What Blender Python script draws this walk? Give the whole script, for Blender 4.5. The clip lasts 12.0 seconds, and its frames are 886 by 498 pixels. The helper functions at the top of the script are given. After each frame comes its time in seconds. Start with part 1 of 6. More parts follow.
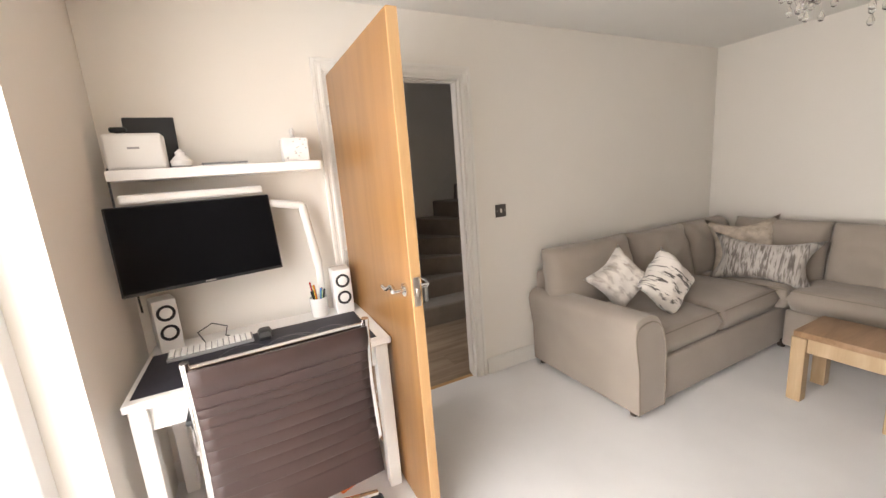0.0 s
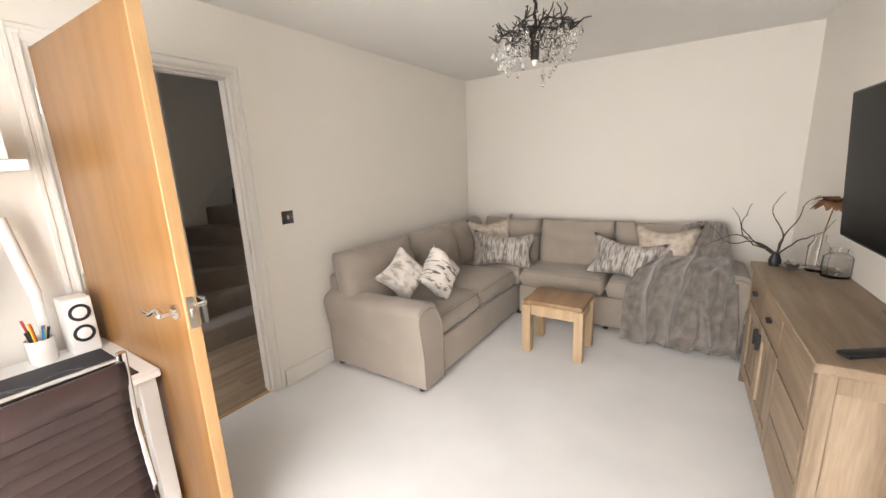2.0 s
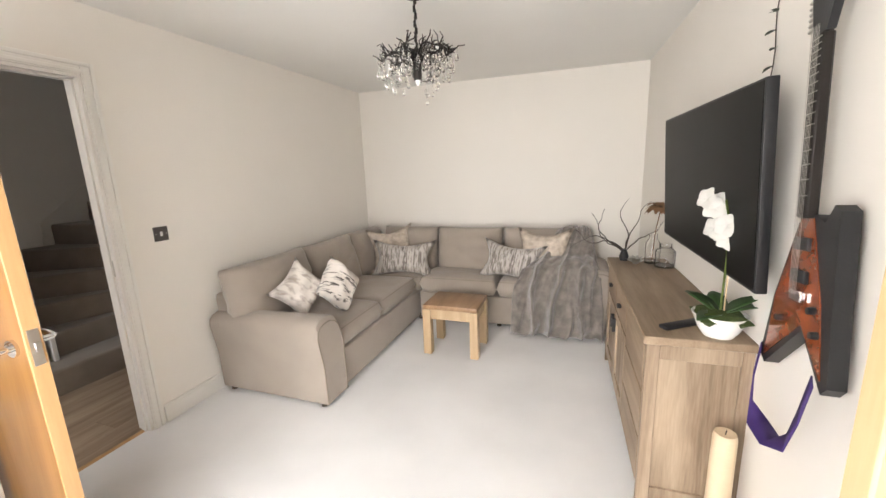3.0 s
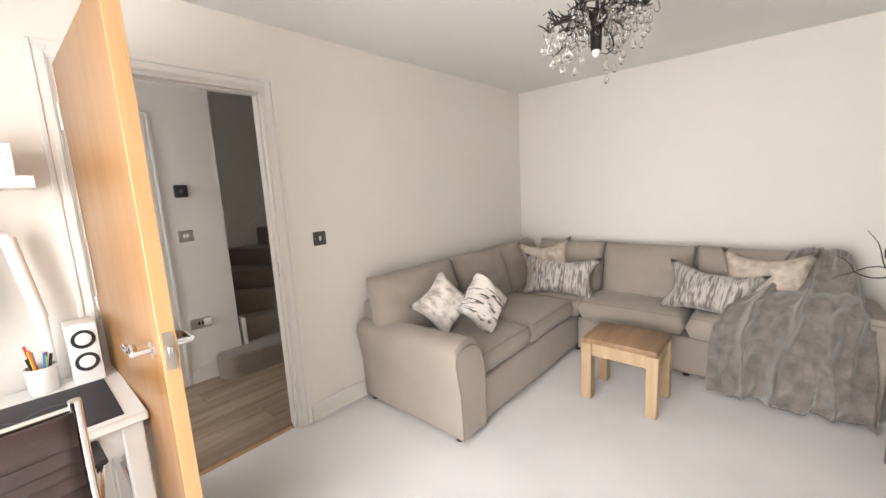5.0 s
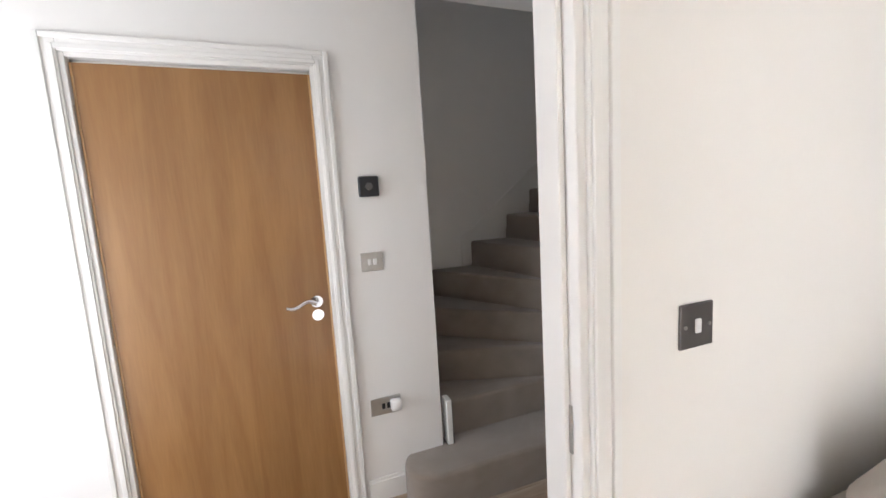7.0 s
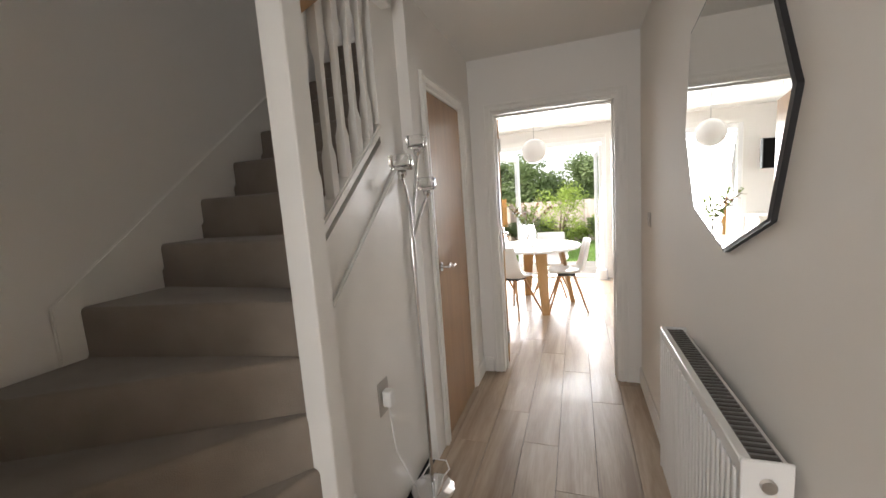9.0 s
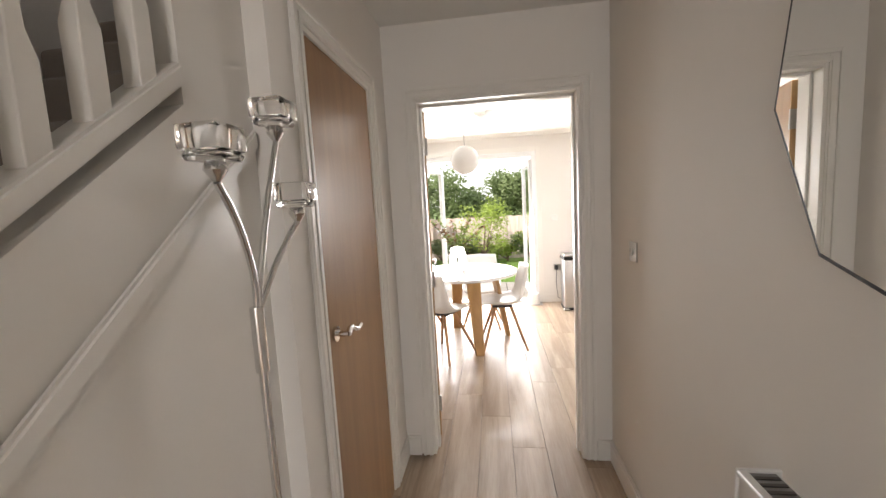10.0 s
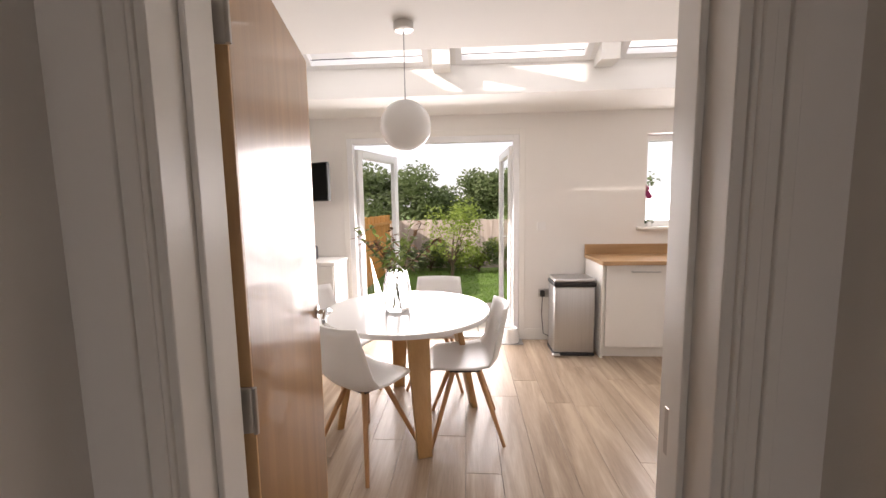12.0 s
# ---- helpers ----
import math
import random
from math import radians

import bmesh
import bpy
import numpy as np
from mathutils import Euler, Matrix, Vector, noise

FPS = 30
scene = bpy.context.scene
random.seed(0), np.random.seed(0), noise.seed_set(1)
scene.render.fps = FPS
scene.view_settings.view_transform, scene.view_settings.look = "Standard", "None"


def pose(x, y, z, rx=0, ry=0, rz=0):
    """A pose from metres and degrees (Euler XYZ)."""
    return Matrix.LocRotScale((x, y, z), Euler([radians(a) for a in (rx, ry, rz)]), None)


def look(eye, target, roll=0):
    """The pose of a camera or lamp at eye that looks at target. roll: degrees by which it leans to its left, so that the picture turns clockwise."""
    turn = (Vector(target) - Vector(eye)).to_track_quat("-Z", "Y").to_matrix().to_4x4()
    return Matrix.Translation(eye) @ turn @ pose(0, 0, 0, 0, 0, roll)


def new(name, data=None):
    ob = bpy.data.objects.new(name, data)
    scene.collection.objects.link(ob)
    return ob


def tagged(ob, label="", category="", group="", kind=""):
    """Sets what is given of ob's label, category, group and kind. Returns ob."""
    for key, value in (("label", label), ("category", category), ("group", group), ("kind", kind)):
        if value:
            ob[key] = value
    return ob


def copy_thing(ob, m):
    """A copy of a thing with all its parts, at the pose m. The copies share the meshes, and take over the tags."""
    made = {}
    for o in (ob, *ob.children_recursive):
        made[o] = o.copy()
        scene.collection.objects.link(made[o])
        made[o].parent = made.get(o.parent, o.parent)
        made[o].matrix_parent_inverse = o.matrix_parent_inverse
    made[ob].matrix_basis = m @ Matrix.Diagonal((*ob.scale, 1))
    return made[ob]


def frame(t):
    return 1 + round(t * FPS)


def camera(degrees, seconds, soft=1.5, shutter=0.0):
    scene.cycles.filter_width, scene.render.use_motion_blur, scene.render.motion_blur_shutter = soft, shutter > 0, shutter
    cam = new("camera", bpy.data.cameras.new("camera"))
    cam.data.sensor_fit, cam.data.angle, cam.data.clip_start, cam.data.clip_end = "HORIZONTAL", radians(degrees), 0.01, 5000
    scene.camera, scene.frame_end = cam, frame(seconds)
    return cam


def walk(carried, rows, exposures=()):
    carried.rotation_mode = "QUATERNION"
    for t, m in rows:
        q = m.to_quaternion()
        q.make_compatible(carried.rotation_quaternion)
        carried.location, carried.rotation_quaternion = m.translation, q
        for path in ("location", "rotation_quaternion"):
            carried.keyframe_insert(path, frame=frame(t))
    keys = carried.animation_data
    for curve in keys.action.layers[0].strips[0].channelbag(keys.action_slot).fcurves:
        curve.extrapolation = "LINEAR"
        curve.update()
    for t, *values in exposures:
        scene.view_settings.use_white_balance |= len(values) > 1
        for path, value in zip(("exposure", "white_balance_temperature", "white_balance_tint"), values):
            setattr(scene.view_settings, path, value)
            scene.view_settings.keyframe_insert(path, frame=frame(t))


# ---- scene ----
PATH = [
    (0, (2.185, 0.168, 1.435), (0.424, 1.037, 1.052), -4.4),
    (0.5, (2.181, 0.103, 1.46), (0.366, 0.898, 1.192), -3.9),
    (1, (2.186, 0.105, 1.549), (0.43, 1.056, 1.428), -2.9),
    (1.5, (2.208, 0.12, 1.521), (0.692, 1.404, 1.291), -2.9),
    (2, (2.287, 0.13, 1.464), (1.204, 1.755, 1.033), -2.4),
    (2.5, (2.375, 0.083, 1.479), (1.662, 1.904, 1.058), -2.1),
    (2.7, (2.379, 0.08, 1.478), (1.726, 1.927, 1.073), -2.1),
    (4.3, (2.349, 0.242, 1.426), (1.557, 2.038, 1.044), -2.8),
    (4.5, (2.344, 0.281, 1.403), (1.431, 2.037, 1.115), -2.8),
    (5, (2.180, 0.432, 1.426), (0.857, 1.900, 1.115), -3.0),
    (5.5, (1.798, 0.614, 1.399), (0.173, 1.752, 1.146), -3.0),
    (6, (1.393, 0.816, 1.379), (-0.424, 1.618, 1.138), -2.9),
    (6.5, (0.955, 0.963, 1.38), (-0.94, 1.552, 1.131), -3.0),
    (6.7, (0.774, 0.994, 1.392), (-1.124, 1.571, 1.142), -3.2),
    (8.3, (-0.358, 1.114, 1.443), (-1.321, 2.854, 1.237), -5.8),
    (8.5, (-0.414, 1.14, 1.443), (-1.257, 2.94, 1.214), -5.2),
    (9, (-0.511, 1.39, 1.402), (-1.168, 3.261, 1.143), -4.1),
    (9.5, (-0.595, 1.79, 1.42), (-1.054, 3.722, 1.183), -3.6),
    (10, (-0.703, 2.214, 1.426), (-0.963, 4.186, 1.212), -3.1),
    (10.5, (-0.697, 2.642, 1.418), (-0.837, 4.626, 1.203), -2.7),
    (11, (-0.700, 3.040, 1.410), (-0.787, 5.026, 1.187), -2.1),
    (11.5, (-0.671, 3.416, 1.418), (-0.773, 5.403, 1.206), -1.6),
    (12, (-0.621, 3.735, 1.418), (-0.744, 5.720, 1.200), -0.9),
]
EXPOSURES = [(0, 0.2, 6600, 13), (0.5, -0.05, 6650, 14), (1.0, 0.0, 6650, 14), (2.5, 0.45, 6450, 11), (4.5, 0.5, 6350, 12), (5.5, 0.5, 6300, 12), (6.0, 0.45, 6350, 13), (6.5, 0.8, 5700, 11), (8.5, 1.25, 6350, 11), (9.5, 1.2, 6550, 11), (10.5, 1.2, 6900, 18), (11.2, 0.75, 7000, 22), (12, 0.25, 6900, 20)]
cam = camera(97.7, 12.0)
walk(cam, [(t, look(eye, target, roll)) for t, eye, target, roll in PATH], EXPOSURES)

# ---- daylight ----
world = bpy.data.worlds.new("sky")
scene.world = world
world.use_nodes = True
_nt = world.node_tree
_sky = _nt.nodes.new("ShaderNodeTexSky")
_sky.sky_type, _sky.sun_disc = "NISHITA", False
SUN_DIR = Vector((1.6, 1.07, -1.0)).normalized()
_sky.dust_density = 4.0
_sky.sun_elevation = math.asin(-SUN_DIR.z)
_sky.sun_rotation = math.atan2(-SUN_DIR.x, -SUN_DIR.y)
# thin bright cloud over part of the sky
_tc, _cl, _rp, _mx = (_nt.nodes.new("ShaderNode" + k) for k in ("TexCoord", "TexNoise", "ValToRGB", "Mix"))
_cl.inputs["Scale"].default_value, _cl.inputs["Detail"].default_value = 2.2, 6
_rp.color_ramp.elements[0].position, _rp.color_ramp.elements[0].color = 0.30, (0.45, 0.45, 0.45, 1)
_rp.color_ramp.elements[1].position, _rp.color_ramp.elements[1].color = 0.62, (0.95, 0.95, 0.95, 1)
_mx.data_type = "RGBA"
_mx.inputs[7].default_value = (9.0, 9.2, 9.6, 1)
_nt.links.new(_tc.outputs["Generated"], _cl.inputs["Vector"])
_nt.links.new(_cl.outputs["Fac"], _rp.inputs[0])
_nt.links.new(_rp.outputs[0], _mx.inputs[0])
_nt.links.new(_sky.outputs[0], _mx.inputs[6])
_nt.links.new(_mx.outputs[2], _nt.nodes["Background"].inputs[0])
_nt.nodes["Background"].inputs[1].default_value = 0.15
sun = new("sun", bpy.data.lights.new("sun", "SUN"))
sun.data.energy, sun.data.angle, sun.data.color = 5.0, radians(0.5), (1, 0.95, 0.87)
sun.matrix_world = look((0, 0, 8), Vector((0, 0, 8)) + SUN_DIR)


def area_light(name, eye, target, w, h, watts, color=(1, 1, 1)):
    """Sky light that enters by an opening; on the landing, an added fill."""
    ob = new(name, bpy.data.lights.new(name, "AREA"))
    ob.data.shape, ob.data.size, ob.data.size_y, ob.data.energy, ob.data.color = "RECTANGLE", w, h, watts, color
    ob.matrix_world = look(eye, target)
    return ob


area_light("light_living_window", (1.64, -0.74, 1.15), (1.64, 2, -0.2), 1.8, 2.0, 58, (1.0, 0.97, 0.93))
area_light("light_front_door", (-0.68, -0.42, 1.3), (-0.68, 2, 1.1), 0.7, 1.6, 8.5)
area_light("light_french_door", (-0.97, 7.95, 1.1), (-0.97, 5, -0.1), 1.5, 1.9, 66)
area_light("light_skylight", (0.1, 6.60, 2.95), (0.1, 6.58, 0), 4.0, 0.7, 10)
area_light("light_kitchen_window", (1.75, 7.92, 1.65), (1.75, 5, 1.2), 1.0, 0.9, 14)
# added fill lamp for the stairwell; the landing walls have no window
area_light("light_landing_fill", (-1.75, 4.9, 4.4), (-1.75, 2.2, 1.5), 0.8, 0.8, 1.2)


# ---- materials ----
def material(name, color, rough=0.6, metal=0.0, vary=0.12, scale=6.0, fine=120.0, bump=0.15, coat=0.0, stretch=None, dark=None, sheen=0.0):
    """Base colour with coarse and fine variation, and fine relief."""
    m = bpy.data.materials.new(name)
    m.use_nodes = True
    n, l = m.node_tree.nodes, m.node_tree.links
    b = n["Principled BSDF"]
    tc, mp = n.new("ShaderNodeTexCoord"), n.new("ShaderNodeMapping")
    l.new(tc.outputs["Object"], mp.inputs["Vector"])
    if stretch:
        mp.inputs["Scale"].default_value = stretch
    info = n.new("ShaderNodeObjectInfo")
    off = n.new("ShaderNodeVectorMath")
    off.operation = "SCALE"
    off.inputs[0].default_value = (7.0, 13.0, 5.0)
    l.new(info.outputs["Random"], off.inputs["Scale"])
    l.new(off.outputs[0], mp.inputs["Location"])
    a, f = n.new("ShaderNodeTexNoise"), n.new("ShaderNodeTexNoise")
    a.inputs["Scale"].default_value, a.inputs["Detail"].default_value = scale, 5
    f.inputs["Scale"].default_value, f.inputs["Detail"].default_value = fine, 3
    l.new(mp.outputs[0], a.inputs["Vector"])
    l.new(mp.outputs[0], f.inputs["Vector"])
    mix = n.new("ShaderNodeMix")
    mix.data_type, mix.blend_type = "RGBA", "MIX"
    lo = dark or tuple(c * (1 - vary * 2) for c in color)
    hi = tuple(min(1, c * (1 + vary * 0.8)) for c in color)
    mix.inputs[6].default_value, mix.inputs[7].default_value = (*lo, 1), (*hi, 1)
    add = n.new("ShaderNodeMath")
    add.operation, add.use_clamp = "MULTIPLY_ADD", True
    add.inputs[1].default_value = 0.35
    l.new(f.outputs["Fac"], add.inputs[0])
    sc = n.new("ShaderNodeMath")
    sc.operation = "MULTIPLY_ADD"
    sc.inputs[1].default_value, sc.inputs[2].default_value = 1.3, -0.3
    l.new(a.outputs["Fac"], sc.inputs[0])
    l.new(sc.outputs[0], add.inputs[2])
    l.new(add.outputs[0], mix.inputs[0])
    l.new(mix.outputs[2], b.inputs["Base Color"])
    b.inputs["Roughness"].default_value, b.inputs["Metallic"].default_value = rough, metal
    b.inputs["Coat Weight"].default_value = coat
    b.inputs["Sheen Weight"].default_value = sheen
    if bump:
        bp = n.new("ShaderNodeBump")
        bp.inputs["Strength"].default_value, bp.inputs["Distance"].default_value = bump, 0.004
        l.new(f.outputs["Fac"], bp.inputs["Height"])
        l.new(bp.outputs[0], b.inputs["Normal"])
    return m


def wood(name, light, dark, axis, rough=0.4, coat=0.0, vary_piece=0.0):
    """Timber with grain along one axis: stretched noise, growth rings, pores."""
    m = bpy.data.materials.new(name)
    m.use_nodes = True
    n, l = m.node_tree.nodes, m.node_tree.links
    b = n["Principled BSDF"]
    tc, mp, info = n.new("ShaderNodeTexCoord"), n.new("ShaderNodeMapping"), n.new("ShaderNodeObjectInfo")
    s = [9.0, 9.0, 9.0]
    s["xyz".index(axis)] = 0.7
    mp.inputs["Scale"].default_value = s
    off = n.new("ShaderNodeVectorMath")
    off.operation = "SCALE"
    off.inputs[0].default_value = (31.0, 17.0, 23.0)
    l.new(info.outputs["Random"], off.inputs["Scale"])
    l.new(off.outputs[0], mp.inputs["Location"])
    l.new(tc.outputs["Object"], mp.inputs["Vector"])
    a, f = n.new("ShaderNodeTexNoise"), n.new("ShaderNodeTexNoise")
    a.inputs["Scale"].default_value, a.inputs["Detail"].default_value, a.inputs["Distortion"].default_value = 1.1, 6, 1.2
    f.inputs["Scale"].default_value, f.inputs["Detail"].default_value = 14, 3
    l.new(mp.outputs[0], a.inputs["Vector"])
    l.new(mp.outputs[0], f.inputs["Vector"])
    ramp = n.new("ShaderNodeValToRGB")
    ramp.color_ramp.elements[0].position, ramp.color_ramp.elements[1].position = 0.32, 0.66
    ramp.color_ramp.elements[0].color, ramp.color_ramp.elements[1].color = (*dark, 1), (*light, 1)
    add = n.new("ShaderNodeMath")
    add.operation = "MULTIPLY_ADD"
    add.inputs[1].default_value = 0.28
    l.new(f.outputs["Fac"], add.inputs[0])
    sub = n.new("ShaderNodeMath")
    sub.operation = "SUBTRACT"
    sub.inputs[1].default_value = 0.15
    l.new(a.outputs["Fac"], sub.inputs[0])
    l.new(sub.outputs[0], add.inputs[2])
    l.new(add.outputs[0], ramp.inputs[0])
    hue = n.new("ShaderNodeHueSaturation")
    val = n.new("ShaderNodeMath")
    val.operation = "MULTIPLY_ADD"
    val.inputs[1].default_value, val.inputs[2].default_value = vary_piece, 1 - vary_piece / 2
    l.new(info.outputs["Random"], val.inputs[0])
    l.new(val.outputs[0], hue.inputs["Value"])
    l.new(ramp.outputs[0], hue.inputs["Color"])
    l.new(hue.outputs[0], b.inputs["Base Color"])
    b.inputs["Roughness"].default_value, b.inputs["Coat Weight"].default_value = rough, coat
    bp = n.new("ShaderNodeBump")
    bp.inputs["Strength"].default_value, bp.inputs["Distance"].default_value = 0.12, 0.002
    l.new(f.outputs["Fac"], bp.inputs["Height"])
    l.new(bp.outputs[0], b.inputs["Normal"])
    return m


def glass(name, tint=(1, 1, 1), rough=0.0, ior=1.45):
    m = bpy.data.materials.new(name)
    m.use_nodes = True
    b = m.node_tree.nodes["Principled BSDF"]
    b.inputs["Base Color"].default_value, b.inputs["Roughness"].default_value = (*tint, 1), rough
    b.inputs["Transmission Weight"].default_value, b.inputs["IOR"].default_value = 1.0, ior
    return m


PLASTER = material("cream_painted_plaster", (0.80, 0.765, 0.71), 0.75, vary=0.015, scale=2, fine=260, bump=0.06)
WHITE_WALL = material("white_painted_plaster", (0.80, 0.775, 0.74), 0.7, vary=0.015, scale=2, fine=260, bump=0.06)
CEILING = material("white_ceiling_paint", (0.80, 0.79, 0.76), 0.85, vary=0.015, scale=2, fine=240, bump=0.05)
GLOSS = material("white_gloss_paint", (0.80, 0.78, 0.74), 0.3, vary=0.02, scale=4, fine=150, bump=0.03)
CARPET = material("pale_grey_carpet", (0.80, 0.79, 0.785), 0.95, vary=0.07, scale=2.2, fine=420, bump=0.7, sheen=0.3)
STAIR_CARPET = material("grey_beige_stair_carpet", (0.27, 0.222, 0.18), 0.95, vary=0.16, scale=7, fine=380, bump=0.9, sheen=0.3)
OAK_DOOR = wood("honey_oak_veneer", (0.31, 0.158, 0.052), (0.235, 0.112, 0.033), "z", 0.34, 0.15)
OAK_EDGE = wood("pale_oak_lipping", (0.55, 0.345, 0.165), (0.46, 0.27, 0.115), "z", 0.35)
OAK_RAIL = wood("oak_handrail_wood", (0.36, 0.19, 0.07), (0.26, 0.13, 0.045), "y", 0.35, 0.3)
PLANK = wood("greyed_oak_laminate", (0.42, 0.325, 0.235), (0.24, 0.17, 0.115), "y", 0.38, 0.12, 0.10)
RUSTIC = wood("weathered_oak_board", (0.40, 0.305, 0.215), (0.18, 0.125, 0.08), "z", 0.5)
RUSTIC_Y = wood("weathered_oak_board_lengthwise", (0.33, 0.245, 0.165), (0.20, 0.14, 0.09), "y", 0.5)
STOOL_WOOD = wood("light_oak_solid", (0.54, 0.40, 0.25), (0.43, 0.305, 0.175), "z", 0.45)
STOOL_TOP = wood("warm_oak_tabletop", (0.36, 0.22, 0.12), (0.25, 0.145, 0.075), "y", 0.4)
LEG_WOOD = wood("beech_chair_leg", (0.50, 0.27, 0.12), (0.40, 0.20, 0.08), "z", 0.4)
TABLE_LEG = wood("oak_table_leg", (0.52, 0.31, 0.13), (0.42, 0.24, 0.09), "z", 0.4)
WORKTOP = wood("oak_effect_worktop", (0.46, 0.29, 0.15), (0.36, 0.21, 0.10), "x", 0.35)
SHELF_OAK = wood("pale_oak_bookcase", (0.66, 0.48, 0.28), (0.54, 0.37, 0.20), "z", 0.45)
FENCE_WOOD = wood("silvered_fence_board", (0.46, 0.39, 0.34), (0.33, 0.27, 0.23), "z", 0.8, vary_piece=0.25)
ORANGE_WOOD = wood("orange_stained_fence_board", (0.62, 0.30, 0.07), (0.50, 0.22, 0.045), "z", 0.7, vary_piece=0.15)
SOFA = material("taupe_woven_upholstery", (0.36, 0.31, 0.262), 0.9, vary=0.07, scale=5, fine=520, bump=0.5, sheen=0.25)
SOFA_ARM = SOFA
PIPING = material("taupe_piping", (0.27, 0.23, 0.19), 0.9, vary=0.05, bump=0.2)
FUR = material("grey_faux_fur", (0.25, 0.22, 0.195), 0.95, vary=0.34, scale=16, fine=160, bump=1.0, sheen=0.6)

def brushed(name, pale, mark, scale, stretch, lo, hi, rough=0.7, sheen=0.3):
    """Fabric with uneven brush strokes: warped, stretched noise cut to soft-edged marks."""
    m = material(name, pale, rough, vary=0.06, scale=9, fine=380, bump=0.35, sheen=sheen)
    n, l = m.node_tree.nodes, m.node_tree.links
    b = n["Principled BSDF"]
    base = b.inputs["Base Color"].links[0].from_socket
    tc, mp, t, rp, mx = (n.new("ShaderNode" + k) for k in ("TexCoord", "Mapping", "TexNoise", "ValToRGB", "Mix"))
    mp.inputs["Scale"].default_value = stretch
    t.inputs["Scale"].default_value, t.inputs["Detail"].default_value, t.inputs["Distortion"].default_value = scale, 3, 0.6
    rp.color_ramp.elements[0].position, rp.color_ramp.elements[1].position = lo, hi
    mx.data_type = "RGBA"
    mx.inputs[7].default_value = (*mark, 1)
    l.new(tc.outputs["Object"], mp.inputs["Vector"])
    l.new(mp.outputs[0], t.inputs["Vector"])
    l.new(t.outputs["Fac"], rp.inputs[0])
    l.new(rp.outputs[0], mx.inputs[0])
    l.new(base, mx.inputs[6])
    l.new(mx.outputs[2], b.inputs["Base Color"])
    return m


CUSHION_STROKE = brushed("silver_cushion_with_dark_strokes", (0.52, 0.48, 0.44), (0.17, 0.145, 0.125), 1.0, (70, 10, 9), 0.46, 0.60, 0.45, 0.4)
CUSHION_BLOT = brushed("cream_cushion_with_taupe_blots", (0.70, 0.65, 0.59), (0.33, 0.28, 0.24), 1.0, (26, 12, 9), 0.46, 0.68)
CUSHION_ZEBRA = brushed("cream_cushion_with_black_strokes", (0.70, 0.65, 0.59), (0.10, 0.085, 0.075), 1.0, (60, 13, 6), 0.54, 0.62)
CUSHION_FUR = material("brown_cream_fur_cushion", (0.58, 0.51, 0.43), 0.85, vary=0.4, scale=18, fine=200, bump=0.7, dark=(0.22, 0.17, 0.13))
LEATHER = material("dark_brown_leather", (0.036, 0.018, 0.016), 0.42, vary=0.2, scale=8, fine=300, bump=0.2)
CHROME = material("polished_chrome", (0.75, 0.75, 0.76), 0.12, 1.0, vary=0.02, bump=0)
NICKEL = material("brushed_nickel", (0.55, 0.53, 0.50), 0.3, 1.0, vary=0.05, bump=0.05)
PLATE = material("black_nickel_plate", (0.16, 0.15, 0.145), 0.28, 0.9, vary=0.05, bump=0.03)
STEEL = material("brushed_stainless_steel", (0.55, 0.55, 0.55), 0.3, 1.0, vary=0.06, scale=3, bump=0.08, stretch=(40, 40, 0.6))
BLACK = material("black_plastic", (0.018, 0.018, 0.02), 0.45, vary=0.1, bump=0.1)
SCREEN = material("dark_glass_screen", (0.006, 0.006, 0.007), 0.08, vary=0.05, bump=0)
SCREEN_TV = material("matt_dark_tv_screen", (0.006, 0.0058, 0.0058), 0.3, vary=0.05, bump=0)
MAT_BLACK = material("black_printed_desk_mat", (0.012, 0.011, 0.016), 0.6, vary=0.5, scale=9, fine=200, bump=0.2, dark=(0.03, 0.03, 0.045))
WHITE_PLASTIC = material("white_plastic", (0.80, 0.79, 0.77), 0.35, vary=0.02, bump=0.03)
UPVC = material("white_upvc", (0.82, 0.82, 0.82), 0.3, vary=0.015, bump=0.02)
PAPER = material("white_printed_card", (0.78, 0.77, 0.75), 0.7, vary=0.05, scale=20, bump=0.05)
GREY_METAL = material("grey_radiator_grille", (0.32, 0.32, 0.32), 0.5, 0.3, vary=0.05, bump=0.05)
IRON = material("blackened_metal_twig", (0.035, 0.03, 0.028), 0.45, 0.6, vary=0.15, bump=0.2)
CRYSTAL = glass("clear_crystal", (0.97, 0.97, 0.96), 0.02, 1.5)
CLEAR = glass("clear_glass", (1, 1, 1), 0.0, 1.45)
PANE = glass("window_glass", (1, 1, 1), 0.0, 1.05)
MIRROR = material("silvered_mirror", (0.93, 0.94, 0.93), 0.0, 1.0, vary=0.0, bump=0)
OPAL = material("opal_white_glass", (0.82, 0.82, 0.80), 0.25, vary=0.01, bump=0)
LEAF = material("waxy_dark_green_leaf", (0.035, 0.085, 0.022), 0.35, vary=0.3, scale=10, bump=0.1)
LEAF_GREY = material("eucalyptus_green_leaf", (0.19, 0.26, 0.06), 0.5, vary=0.3, scale=20, bump=0.1)
IVY = material("dusty_ivy_leaf", (0.075, 0.095, 0.065), 0.6, vary=0.3, scale=30, bump=0.1)
PETAL = material("white_orchid_petal", (0.85, 0.84, 0.80), 0.5, vary=0.05, bump=0.05)
PETAL_PINK = material("magenta_orchid_petal", (0.35, 0.03, 0.13), 0.5, vary=0.2, bump=0.05)
DRIED = material("dried_brown_flower", (0.25, 0.13, 0.06), 0.8, vary=0.3, scale=30, bump=0.4)
